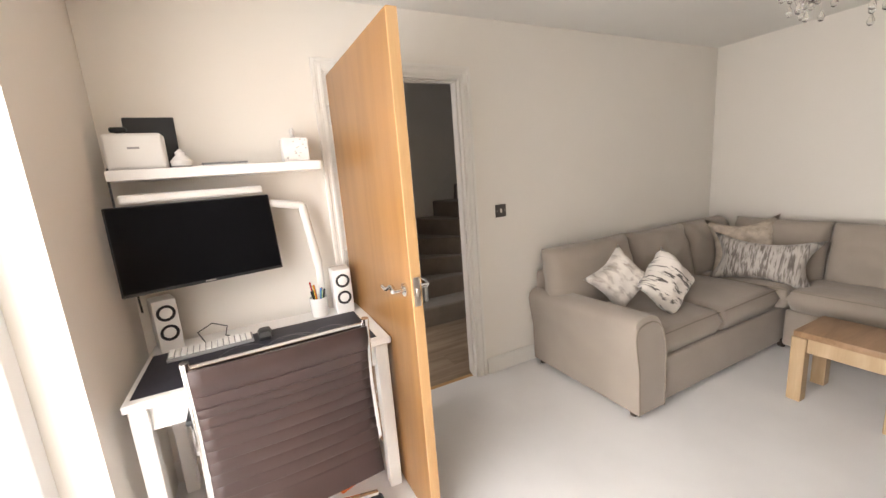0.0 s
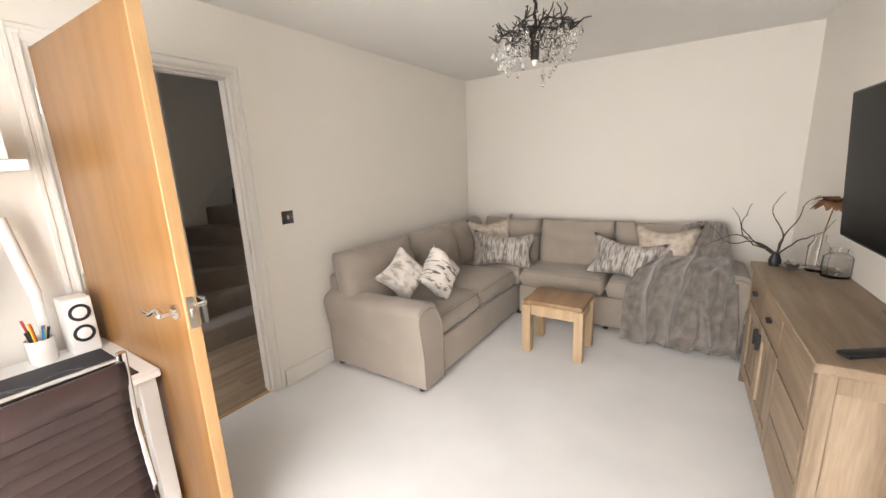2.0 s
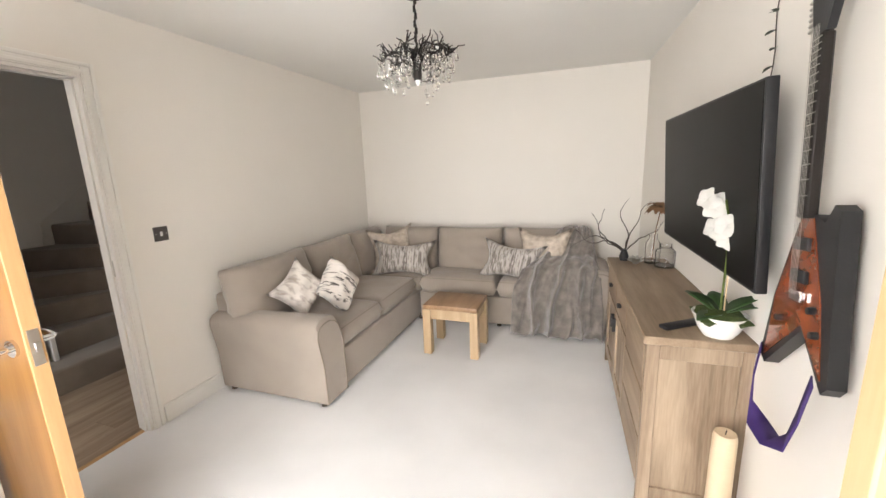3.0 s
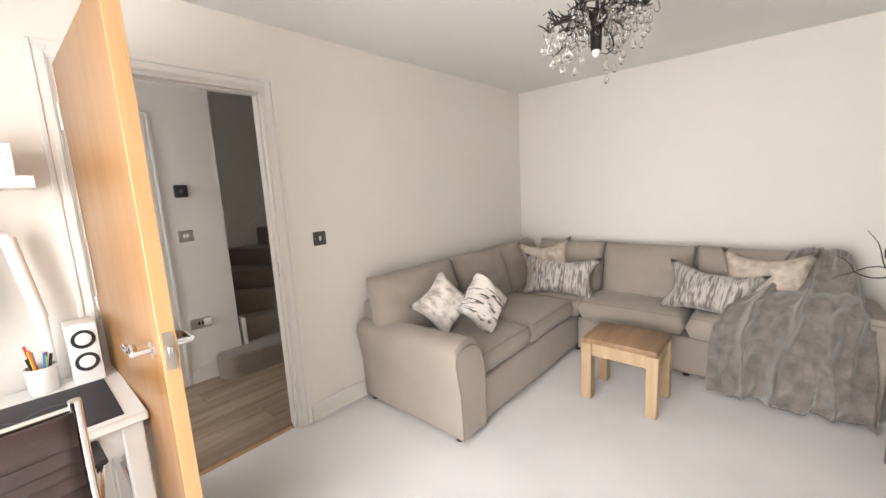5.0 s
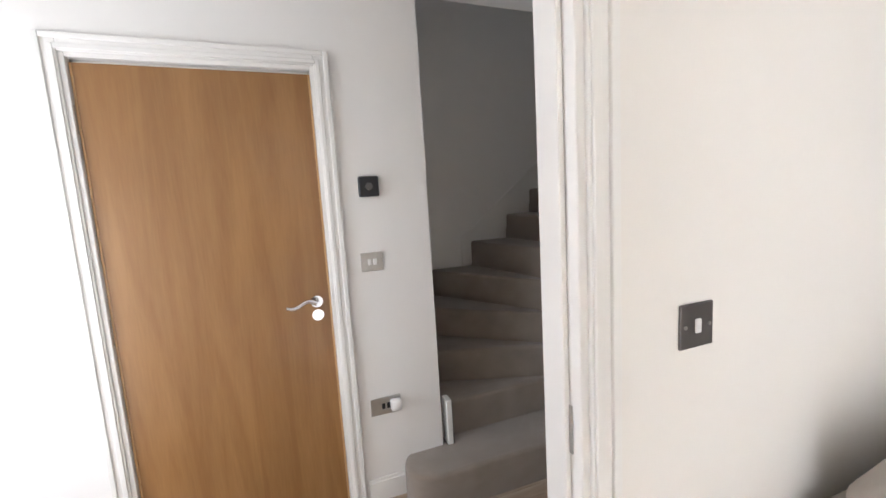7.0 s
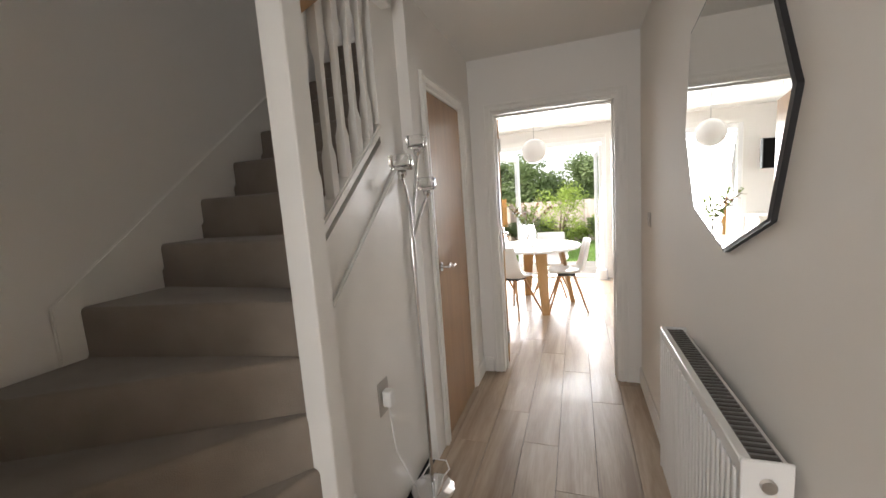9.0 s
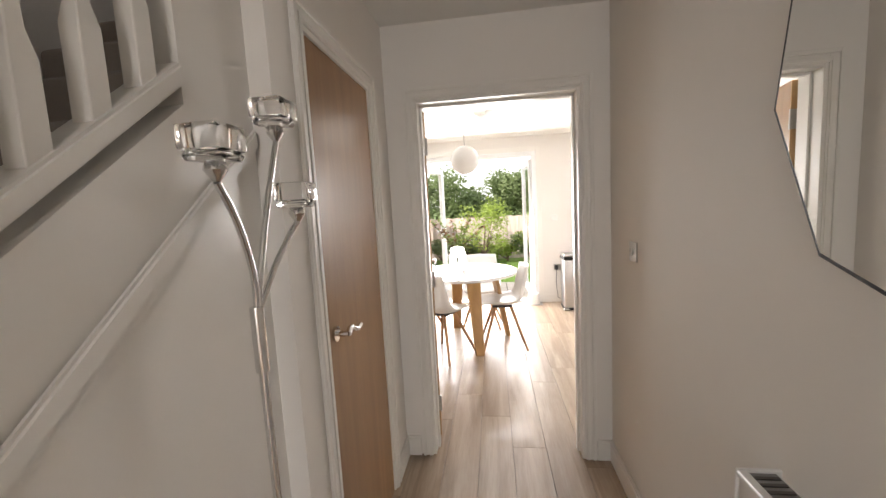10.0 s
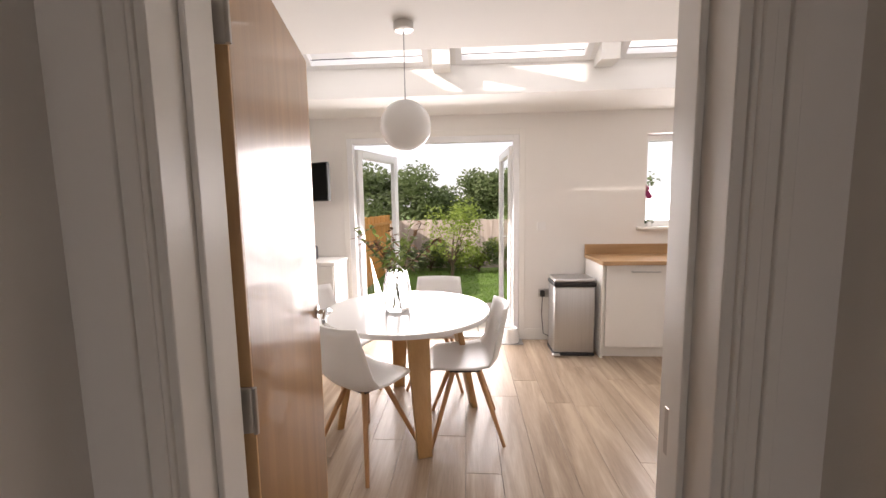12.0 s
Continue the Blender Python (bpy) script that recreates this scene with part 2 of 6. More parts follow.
CERAMIC = material("white_glazed_ceramic", (0.82, 0.81, 0.79), 0.18, vary=0.02, bump=0, coat=0.3)
MOSS = material("green_moss", (0.06, 0.09, 0.02), 0.9, vary=0.3, scale=60, bump=0.8)
TWIG = material("dark_bare_twig", (0.055, 0.04, 0.03), 0.8, vary=0.2, bump=0.4)
CANDLE = material("pale_wooden_candle_pillar", (0.66, 0.53, 0.36), 0.6, vary=0.08, scale=12, bump=0.1)
PURPLE = material("purple_woven_strap", (0.045, 0.018, 0.14), 0.7, vary=0.12, fine=500, bump=0.4)
GUITAR_TOP = material("flamed_amber_guitar_top", (0.24, 0.055, 0.016), 0.15, vary=0.5, scale=14, bump=0, coat=0.6, dark=(0.03, 0.008, 0.004))
ORANGE = material("orange_cardboard", (0.70, 0.16, 0.02), 0.6, vary=0.06, bump=0.1)
TEAL = material("teal_printed_card", (0.10, 0.33, 0.30), 0.6, vary=0.1, bump=0.05)
LIME = material("lime_printed_card", (0.45, 0.62, 0.12), 0.6, vary=0.1, bump=0.05)
RED = material("red_plastic", (0.55, 0.05, 0.04), 0.5, vary=0.1, bump=0.05)
BLUE = material("blue_plastic", (0.04, 0.25, 0.60), 0.45, vary=0.1, bump=0.05)
YELLOW = material("yellow_plastic", (0.75, 0.60, 0.05), 0.45, vary=0.1, bump=0.05)
GRASS = material("mown_lawn_ground", (0.12, 0.20, 0.035), 0.9, vary=0.3, scale=3, fine=90, bump=0.8)
BLADE = material("lawn_grass_blade", (0.16, 0.28, 0.05), 0.7, vary=0.3, scale=4, bump=0)
PAVING = material("sandstone_paving", (0.44, 0.39, 0.33), 0.85, vary=0.12, scale=5, bump=0.3)
FOLIAGE = material("hedge_foliage", (0.18, 0.235, 0.10), 0.6, vary=0.35, scale=2.5, bump=0.1)
FOLIAGE_LIGHT = material("light_green_foliage", (0.27, 0.36, 0.07), 0.55, vary=0.3, scale=5, bump=0.1)
BARK = material("brown_bark", (0.13, 0.095, 0.06), 0.9, vary=0.25, scale=15, bump=0.8)
SOIL = material("dark_soil", (0.06, 0.045, 0.03), 0.95, vary=0.3, scale=20, bump=0.8)
BRICK_OUT = material("outer_brick_render", (0.36, 0.22, 0.16), 0.9, vary=0.2, scale=12, bump=0.4)


def let_light_through(m, share=0.45):
    """Thin leaves glow a little with the light behind them."""
    n, l = m.node_tree.nodes, m.node_tree.links
    b, out = n["Principled BSDF"], n["Material Output"]
    t, mix = n.new("ShaderNodeBsdfTranslucent"), n.new("ShaderNodeMixShader")
    l.new(b.inputs["Base Color"].links[0].from_socket, t.inputs["Color"])
    mix.inputs[0].default_value = share
    l.new(b.outputs[0], mix.inputs[1])
    l.new(t.outputs[0], mix.inputs[2])
    l.new(mix.outputs[0], out.inputs["Surface"])


for _m in (FOLIAGE, FOLIAGE_LIGHT, LEAF_GREY, BLADE, PETAL):
    let_light_through(_m)
for _m in (SCREEN, SCREEN_TV):
    _m.node_tree.nodes["Principled BSDF"].inputs["Specular IOR Level"].default_value = 0.2
    _m.node_tree.nodes["Principled BSDF"].inputs["IOR"].default_value = 1.2


# ---- building helpers ----
def add_box(bm, x0, x1, y0, y1, z0, z1, bevel=0.0, seg=1, m=None):
    t = bmesh.new()
    bmesh.ops.create_cube(t, size=1, matrix=Matrix.LocRotScale(((x0 + x1) / 2, (y0 + y1) / 2, (z0 + z1) / 2), None, (abs(x1 - x0), abs(y1 - y0), abs(z1 - z0))))
    if bevel:
        bmesh.ops.bevel(t, geom=t.edges[:], offset=bevel, segments=seg, affect="EDGES", profile=0.5)
    merge(bm, t, m)
    return bm


def merge(bm, t, m=None):
    if m is not None:
        t.transform(m)
    me = bpy.data.meshes.new("tmp")
    t.to_mesh(me)
    t.free()
    bm.from_mesh(me)
    bpy.data.meshes.remove(me)
    return bm


def box(x0, x1, y0, y1, z0, z1, bevel=0.0, seg=1, m=None):
    return add_box(bmesh.new(), x0, x1, y0, y1, z0, z1, bevel, seg, m)


def pipe(bm, pts, radii, seg=10, cap=True):
    """A round tube along points; radii is one number or one for each point."""
    pts = [Vector(p) for p in pts]
    if not isinstance(radii, (list, tuple)):
        radii = [radii] * len(pts)
    rings, up = [], None
    for i, p in enumerate(pts):
        d = (pts[min(i + 1, len(pts) - 1)] - pts[max(i - 1, 0)]).normalized()
        if up is None:
            up = Vector((0, 0, 1)) if abs(d.z) < 0.9 else Vector((1, 0, 0))
        side = d.cross(up).normalized()
        up = side.cross(d).normalized()
        rings.append([bm.verts.new(p + radii[i] * (math.cos(2 * math.pi * k / seg) * side + math.sin(2 * math.pi * k / seg) * up)) for k in range(seg)])
    for a, b in zip(rings, rings[1:]):
        for k in range(seg):
            bm.faces.new((a[k], a[(k + 1) % seg], b[(k + 1) % seg], b[k]))
    if cap:
        bm.faces.new(rings[0][::-1])
        bm.faces.new(rings[-1])
    return bm


def lathe(bm, profile, seg=24, at=(0, 0, 0), sx=1.0, sy=1.0):
    """A turned shape from (radius, height) pairs."""
    rings = []
    for r, z in profile:
        rings.append([bm.verts.new((at[0] + sx * r * math.cos(2 * math.pi * k / seg), at[1] + sy * r * math.sin(2 * math.pi * k / seg), at[2] + z)) for k in range(seg)])
    for a, b in zip(rings, rings[1:]):
        for k in range(seg):
            bm.faces.new((a[k], a[(k + 1) % seg], b[(k + 1) % seg], b[k]))
    bm.faces.new(rings[0][::-1])
    bm.faces.new(rings[-1])
    return bm


def prism(bm, outline, depth, m=None):
    """A flat outline in x, y with thickness along z, placed by m."""
    t = bmesh.new()
    lo = [t.verts.new((x, y, 0)) for x, y in outline]
    hi = [t.verts.new((x, y, depth)) for x, y in outline]
    t.faces.new(lo[::-1])
    t.faces.new(hi)
    for k in range(len(lo)):
        t.faces.new((lo[k], lo[(k + 1) % len(lo)], hi[(k + 1) % len(lo)], hi[k]))
    bmesh.ops.recalc_face_normals(t, faces=t.faces[:])
    return merge(bm, t, m)


def pad(w, d, h, m=None, n=10, power=0.28, wrinkle=0.006, seed=0, crown=0.0, waist=1.0):
    """A stuffed cushion: plump in the middle, soft at the rim, a little uneven."""
    bm = bmesh.new()
    grid = {}
    for s in (1, -1):
        for i in range(n + 1):
            for j in range(n + 1):
                rim = i in (0, n) or j in (0, n)
                if s < 0 and rim:
                    grid[s, i, j] = grid[1, i, j]
                    continue
                u, v = 2 * i / n - 1, 2 * j / n - 1
                fall = max(0.0, (1 - abs(u) ** 4) * (1 - abs(v) ** 4)) ** power
                pinch = 1 - 0.035 * waist * (1 - v * v)
                wob = wrinkle * noise.noise(Vector((u * 2.3 + seed, v * 2.3, s * 2.0)))
                grid[s, i, j] = bm.verts.new((u * w / 2 * pinch, v * d / 2 * (1 - 0.03 * waist * (1 - u * u)), s * (h / 2 * fall) + wob + crown * (1 - u * u) * (1 - v * v)))
        for i in range(n):
            for j in range(n):
                q = [grid[s, i, j], grid[s, i + 1, j], grid[s, i + 1, j + 1], grid[s, i, j + 1]]
                bm.faces.new(q if s > 0 else q[::-1])
    if m is not None:
        bm.transform(m)
    return bm


def thing(name, m, label, category, group="", kind=""):
    ob = new(name)
    ob.empty_display_size = 0.1
    ob.matrix_basis = m if isinstance(m, Matrix) else Matrix.Translation(m)
    return tagged(ob, label, category, group, kind)


def mesh_of(name, bm, mat, angle=40):
    me = bpy.data.meshes.new(name)
    bmesh.ops.recalc_face_normals(bm, faces=bm.faces[:])
    bm.to_mesh(me)
    bm.free()
    me.materials.append(mat)
    me.shade_smooth()
    me.set_sharp_from_angle(angle=radians(angle))
    return me


def part(name, bm, mat, parent, label="", angle=40):
    ob = new(name, mesh_of(name, bm, mat, angle))
    ob.parent = parent
    return tagged(ob, label)


def solid(name, bm, mat, label, category, group="", kind="", m=None):
    ob = new(name, mesh_of(name, bm, mat))
    if m is not None:
        ob.matrix_basis = m
    return tagged(ob, label, category, group, kind)


def wall(name, x0, x1, y0, y1, z0, z1, mat, label, holes=(), along="y"):
    """A wall with openings (start, end, sill, head) along its length."""
    bm = bmesh.new()
    a, end = (y0, y1) if along == "y" else (x0, x1)

    def piece(s, e, lo, hi):
        if e - s > 1e-4 and hi - lo > 1e-4:
            if along == "y":
                add_box(bm, x0, x1, s, e, lo, hi)
            else:
                add_box(bm, s, e, y0, y1, lo, hi)
    for s, e, lo, hi in sorted(holes):
        piece(a, s, z0, z1)
        piece(s, e, z0, lo)
        piece(s, e, hi, z1)
        a = e
    piece(a, end, z0, z1)
    return solid(name, bm, mat, label, "wall", kind="structure")


# ---- the house ----
H, HH = 2.35, 2.38
LX, LY0, LY1 = 3.10, -0.35, 4.15
# the wall with the television runs a little out of square
EAST = pose(2.935, LY1, 0, 0, 0, 2.0)
HX = -1.25
SX = -1.31
KY0, KY1, KX0, KX1 = 4.45, 7.79, -2.75, 2.6

solid("floor_living", box(-0.05, LX, LY0 - 0.3, LY1, -0.1, 0.0), CARPET, "pale grey cut-pile carpet over the living room", "floor", kind="structure")
solid("ceiling_living", box(0, LX, LY0, LY1, H, H + 0.2), CEILING, "matt white painted plaster ceiling of the living room", "ceiling", kind="structure")
wall("wall_living_hall", -0.1, 0, -0.6, LY1 + 0.16, 0, 2.6, PLASTER, "cream painted wall with the hall doorway", [(0.62, 1.46, 0, 2.01)])
wall("wall_living_far", 0, LX, LY1, LY1 + 0.16, 0, 2.6, PLASTER, "plain cream painted wall behind the sofa")
wall("wall_living_right", 0, 0.15, -4.83, 0.16, 0, 2.6, PLASTER, "plain cream painted wall behind the sideboard").matrix_basis = EAST
wall("wall_living_window", 0, LX, LY0 - 0.3, LY0, 0, 2.6, PLASTER, "cream painted wall round the deep garden window", [(0.72, 2.55, 0.0, 2.12)], "x")
wall("wall_hall_left", HX - 0.1, HX, -0.5, 1.60, 0, 2.6, WHITE_WALL, "white hall wall with an oak cloakroom door", [(0.30, 1.145, 0, 2.01)])
wall("wall_hall_front", HX, -0.1, -0.6, -0.5, 0, 2.6, WHITE_WALL, "white wall at the front of the hall", [(-1.05, -0.3, 0, 2.1)], "x")
wall("wall_cupboard", HX - 0.1, HX, 3.20, 4.30, 0, 2.6, WHITE_WALL, "white wall with the understairs cupboard door", [(3.36, 4.02, 0, 2.0)])
wall("wall_hall_end", KX0, KX1, 4.30, 4.45, 0, 2.6, WHITE_WALL, "white wall with the kitchen doorway", [(-1.10, -0.238, 0, 2.0)], "x")
solid("ceiling_hall", box(HX - 0.1, -0.1, -0.6, 4.3, HH, 2.6), CEILING, "white ceiling of the hall", "ceiling", kind="structure")
# the stairwell
wall("wall_stair_outer", -2.3, -2.2, 1.54, 5.2, 0, 5.0, WHITE_WALL, "white wall along the outer side of the stairs")
wall("wall_stair_near", -2.2, HX - 0.1, 1.50, 1.60, 0, 5.0, WHITE_WALL, "white wall at the foot of the stairs")
wall("wall_stair_far", -2.3, HX, 5.2, 5.3, 2.6, 5.0, WHITE_WALL, "white landing wall above the kitchen")
wall("wall_landing", HX, HX + 0.1, 1.54, 5.3, 2.6, 5.0, WHITE_WALL, "white upstairs wall beside the stairwell")
solid("ceiling_landing", box(-2.3, HX + 0.1, 1.54, 5.3, 5.0, 5.1), CEILING, "white ceiling above the landing", "ceiling", kind="structure")
# unseen slab, added to keep outdoor light from leaking up between the steps
solid("floor_under_stairs", box(-2.3, HX - 0.1, 1.5, 4.3, -0.1, -0.02), PLASTER, "unseen slab blocking light from below the staircase", "floor", kind="structure")
_bm = bmesh.new()
prism(_bm, [(2.43, 0.0), (3.20, 0.0), (3.20, 2.6), (2.95, 2.6), (2.95, 1.66), (2.43, 1.24)], 0.06, Matrix(((0, 0, 1, SX - 0.06), (1, 0, 0, 0), (0, 1, 0, 0), (0, 0, 0, 1))))
solid("wall_under_stairs", _bm, GLOSS, "white painted panelling under the staircase", "wall", kind="structure")
solid("wall_cupboard_return", box(SX - 0.06, HX, 3.18, 3.20, 0, 2.6), WHITE_WALL, "short white return beside the cupboard door", "wall", kind="structure")

# the kitchen extension
wall("wall_kitchen_far", KX0, KX1, KY1, KY1 + 0.25, 0, 3.0, WHITE_WALL, "white kitchen wall with garden doors and a window", [(-1.86, -0.08, 0, 2.13), (1.18, 2.3, 1.18, 2.11)], "x")
wall("wall_kitchen_left", KX0 - 0.15, KX0, KY0 - 0.1, KY1 + 0.25, 0, 3.6, WHITE_WALL, "plain white wall of the kitchen")
wall("wall_kitchen_right", KX1, KX1 + 0.15, KY0 - 0.1, KY1 + 0.25, 0, 3.6, WHITE_WALL, "plain white wall behind the kitchen units")
solid("ceiling_kitchen", box(KX0, KX1, KY0, 6.12, 2.34, 2.44), CEILING, "flat white kitchen ceiling", "ceiling", kind="structure")
solid("ceiling_kitchen_side", box(KX0, -2.0, 6.12, 7.08, 2.34, 2.44), CEILING, "flat white ceiling beside the roof light", "ceiling", kind="structure")
solid("ceiling_kitchen_front", box(KX0, KX1, 7.08, KY1, 2.34, 2.44), CEILING, "flat white ceiling strip over the garden doors", "ceiling", kind="structure")
solid("wall_rooflight_far", box(-2.0, KX1, 7.08, 7.18, 2.44, 2.58), CEILING, "white upstand below the roof windows", "wall", kind="structure")
solid("wall_rooflight_side", box(-2.1, -2.0, 6.12, 7.18, 2.44, 2.62), CEILING, "white side of the roof light well", "wall", kind="structure")
solid("wall_rooflight_near", box(-2.1, KX1, 6.02, 6.12, 2.44, 3.13), CEILING, "white back of the roof light well", "wall", kind="structure")
RUN, RISE = 0.96, 0.56
SLOPE = math.atan2(RISE, RUN)
ROOF = Matrix.Translation((0, 7.08, 2.58)) @ pose(0, 0, 0, math.degrees(-SLOPE))
LEN = math.hypot(RUN, RISE)
_bm = bmesh.new()
_x = -2.0
for a, b in ((-1.95, -0.92), (-0.70, 0.38), (0.60, 1.68)):
    add_box(_bm, _x, a, -LEN, 0, 0, 0.06, m=ROOF)
    add_box(_bm, a, b, -0.005, 0, 0, 0.06, m=ROOF)
    add_box(_bm, a, b, -LEN, -LEN + 0.1, 0, 0.06, m=ROOF)
    _x = b
add_box(_bm, _x, KX1, -LEN, 0, 0, 0.06, m=ROOF)
solid("roof_slope", _bm, CEILING, "white sloping soffit round three roof windows", "ceiling", kind="structure")
for a, b in ((-1.95, -0.92), (-0.70, 0.38), (0.60, 1.68)):
    w = thing("roof_window", ROOF, "white framed roof window in the kitchen slope", "roof window", "kitchen roof windows")
    part("frame", add_box(add_box(add_box(box(a, a + 0.05, -LEN + 0.1, -0.005, -0.01, 0.055), b - 0.05, b, -LEN + 0.1, -0.005, -0.01, 0.055), a + 0.05, b - 0.05, -0.05, -0.005, -0.01, 0.055), a + 0.05, b - 0.05, -LEN + 0.1, -LEN + 0.16, -0.01, 0.055), UPVC, w)
    p = part("pane", box(a + 0.05, b - 0.05, -LEN + 0.16, -0.05, 0.03, 0.036), PANE, w)
    p.visible_shadow = False
    part("glazing_bar", box(a + 0.05, b - 0.05, -0.080, -0.074, 0.024, 0.028), BLACK, w, "dark gasket line of the sash")
for x in (-0.81, 0.49):
    solid("trimmer_post", box(x - 0.07, x + 0.07, 6.90, 7.08, 2.52, 2.74), CEILING, "white boxed rafter end between roof windows", "trim", kind="structure")


# ---- skirting, architraves ----
def skirting(name, x0, x1, y0, y1):
    bm = box(x0, x1, y0, y1, 0.0, 0.10)
    e = 0.004
    sx, sy = (x1 - x0 < y1 - y0), (x1 - x0 > y1 - y0)
    add_box(bm, x0 + e * sx, x1 - e * sx, y0 + e * sy, y1 - e * sy, 0.10, 0.115)
    return solid(name, bm, GLOSS, "white gloss moulded skirting board", "skirting", kind="structure")


skirting("baseboard", 0, 0.016, 1.53, LY1)
skirting("baseboard", 0, 0.016, LY0, 0.55)
skirting("baseboard", 0.016, 2.915, LY1 - 0.016, LY1)
skirting("baseboard", -0.016, 0, -4.48, -0.02).matrix_basis = EAST
skirting("baseboard", HX, HX + 0.016, 1.215, 1.40)
skirting("baseboard", HX, HX + 0.016, -0.5, 0.23)
skirting("baseboard", -0.116, -0.1, 1.53, 4.30)
skirting("baseboard", HX, HX + 0.016, 4.09, 4.30)
skirting("baseboard", -0.180, -0.116, 4.284, 4.30)
skirting("baseboard", HX + 0.016, -1.165, 4.284, 4.30)
skirting("baseboard", -0.03, 0.6, KY1 - 0.016, KY1)
skirting("baseboard", KX0, -1.92, KY1 - 0.016, KY1)


def doorway(name, axis, plane, depth, s, e, head, faces, label):
    """Lining with stops, and a stepped architrave on the given sides of the wall."""
    root = thing(name, (0, 0, 0), label, "door frame", kind="structure")

    def put(bm, s0, s1, d0, d1, z0, z1):
        return add_box(bm, d0, d1, s0, s1, z0, z1, 0.002) if axis == "y" else add_box(bm, s0, s1, d0, d1, z0, z1, 0.002)
    t = 0.022
    bm = bmesh.new()
    lo, hi = plane - depth / 2 - 0.004, plane + depth / 2 + 0.004
    put(bm, s, s + t, lo, hi, 0, head)
    put(bm, e - t, e, lo, hi, 0, head)
    put(bm, s + t, e - t, lo, hi, head - t, head)
    mid = plane
    put(bm, s + t, s + t + 0.012, mid - 0.012, mid + 0.025, 0, head - t)
    put(bm, e - t - 0.012, e - t, mid - 0.012, mid + 0.025, 0, head - t)
    put(bm, s + t, e - t, mid - 0.012, mid + 0.025, head - t - 0.012, head - t)
    part("lining", bm, GLOSS, root)
    for f in faces:
        base = plane + f * depth / 2
        bm = bmesh.new()
        for k, (w0, w1, th) in enumerate(((0.006, 0.066, 0.012), (0.0125, 0.030, 0.017), (0.046, 0.0645, 0.019))):
            d0, d1 = sorted((base, base + f * th))
            put(bm, s - w1 + 0.012, s - w0 + 0.012, d0, d1, 0, head + w1 - 0.012)
            put(bm, e + w0 - 0.012, e + w1 - 0.012, d0, d1, 0, head + w1 - 0.012)
            put(bm, s - w0 + 0.012, e + w0 - 0.012, d0, d1, head + w0 - 0.012, head + w1 - 0.012)
        part("architrave", bm, GLOSS, root)
    return root


doorway("door_frame_living", "y", -0.05, 0.1, 0.62, 1.46, 2.01, (1, -1), "white moulded door frame to the hall")
doorway("door_frame_cloakroom", "y", HX - 0.05, 0.1, 0.30, 1.145, 2.01, (1,), "white moulded frame of the cloakroom door")
doorway("door_frame_cupboard", "y", HX - 0.05, 0.1, 3.36, 4.02, 2.0, (1,), "white moulded frame of the cupboard door")
doorway("door_frame_kitchen", "x", 4.375, 0.15, -1.10, -0.238, 2.0, (-1, 1), "white moulded frame of the kitchen doorway")


def lever(parent, at, out, along, label="polished chrome lever handle"):
    """Round rose, neck and a waved lever, at a place on a leaf."""
    at, out, along = Vector(at), Vector(out), Vector(along)
    bm = bmesh.new()
    pipe(bm, [at, at + out * 0.009], 0.026, 20)
    pipe(bm, [at + out * 0.009, at + out * 0.05], 0.009, 10)
    up = Vector((0, 0, 1))
    pts = [at + out * (0.05 - 0.006 * math.sin(k / 8 * 3.1)) + along * (0.125 * k / 8) + up * (0.012 * math.sin(k / 8 * 6.0)) for k in range(9)]
    pipe(bm, pts, [0.011, 0.0105, 0.010, 0.0095, 0.009, 0.009, 0.009, 0.0085, 0.007], 10)
    return part("lever_handle", bm, CHROME, parent, label)


def oak_door(name, m, width, label, hinge_side_out=True, h=1.975, lock=False, sides=(1, -1), edge=OAK_EDGE):
    """A flush leaf: local x from the hinge to the latch, y its thickness (0.04), z up."""
    d = thing(name, m, label, "door", kind="structure")
    leaf = part("leaf", box(0.008, width - 0.008, -0.02, 0.02, 0.0015, h, 0.001), OAK_DOOR, d, "honey oak veneered flush leaf")
    part("lipping", box(width - 0.008, width, -0.02, 0.02, 0.006, h, 0.001), edge, leaf)
    part("lipping", box(0, 0.008, -0.02, 0.02, 0.006, h, 0.001), edge, leaf)
    for z in (0.22, 1.0, 1.78):
        bm = box(-0.004, 0.0, -0.021, 0.012, z - 0.05, z + 0.05)
        pipe(bm, [(-0.006, -0.024, z - 0.05), (-0.006, -0.024, z + 0.05)], 0.006, 8)
        part("hinge", bm, NICKEL, d)
    part("latch_plate", add_box(box(width, width + 0.002, -0.013, 0.013, 0.96, 1.07), width, width + 0.010, -0.006, 0.008, 1.0, 1.03, 0.002), NICKEL, d, "satin latch faceplate")
    for s in sides:
        lever(d, (width - 0.06, s * 0.02, 1.015), (0, s, 0), (-1, 0, 0))
        if lock:
            part("lock_escutcheon", pipe(bmesh.new(), [(width - 0.06, s * 0.02, 0.955), (width - 0.06, s * 0.03, 0.955)], 0.025, 20), CHROME, d)
    return d


oak_door("door_living", pose(0.025, 0.655, 0, 0, 0, 1.5), 0.885, "oak veneered living room door standing wide open", edge=OAK_EDGE)
oak_door("door_cloakroom", pose(HX - 0.032, 0.324, 0, 0, 0, 90), 0.797, "closed oak veneered cloakroom door with thumb-turn lock", lock=True, sides=(-1,))
oak_door("door_cupboard", pose(HX - 0.024, 3.996, 0, 0, 0, -90), 0.612, "closed oak veneered understairs cupboard door", sides=(1,))
oak_door("door_kitchen", pose(-1.090, 4.478, 0, 0, 0, 101.5), 0.775, "oak veneered kitchen door open into the kitchen")
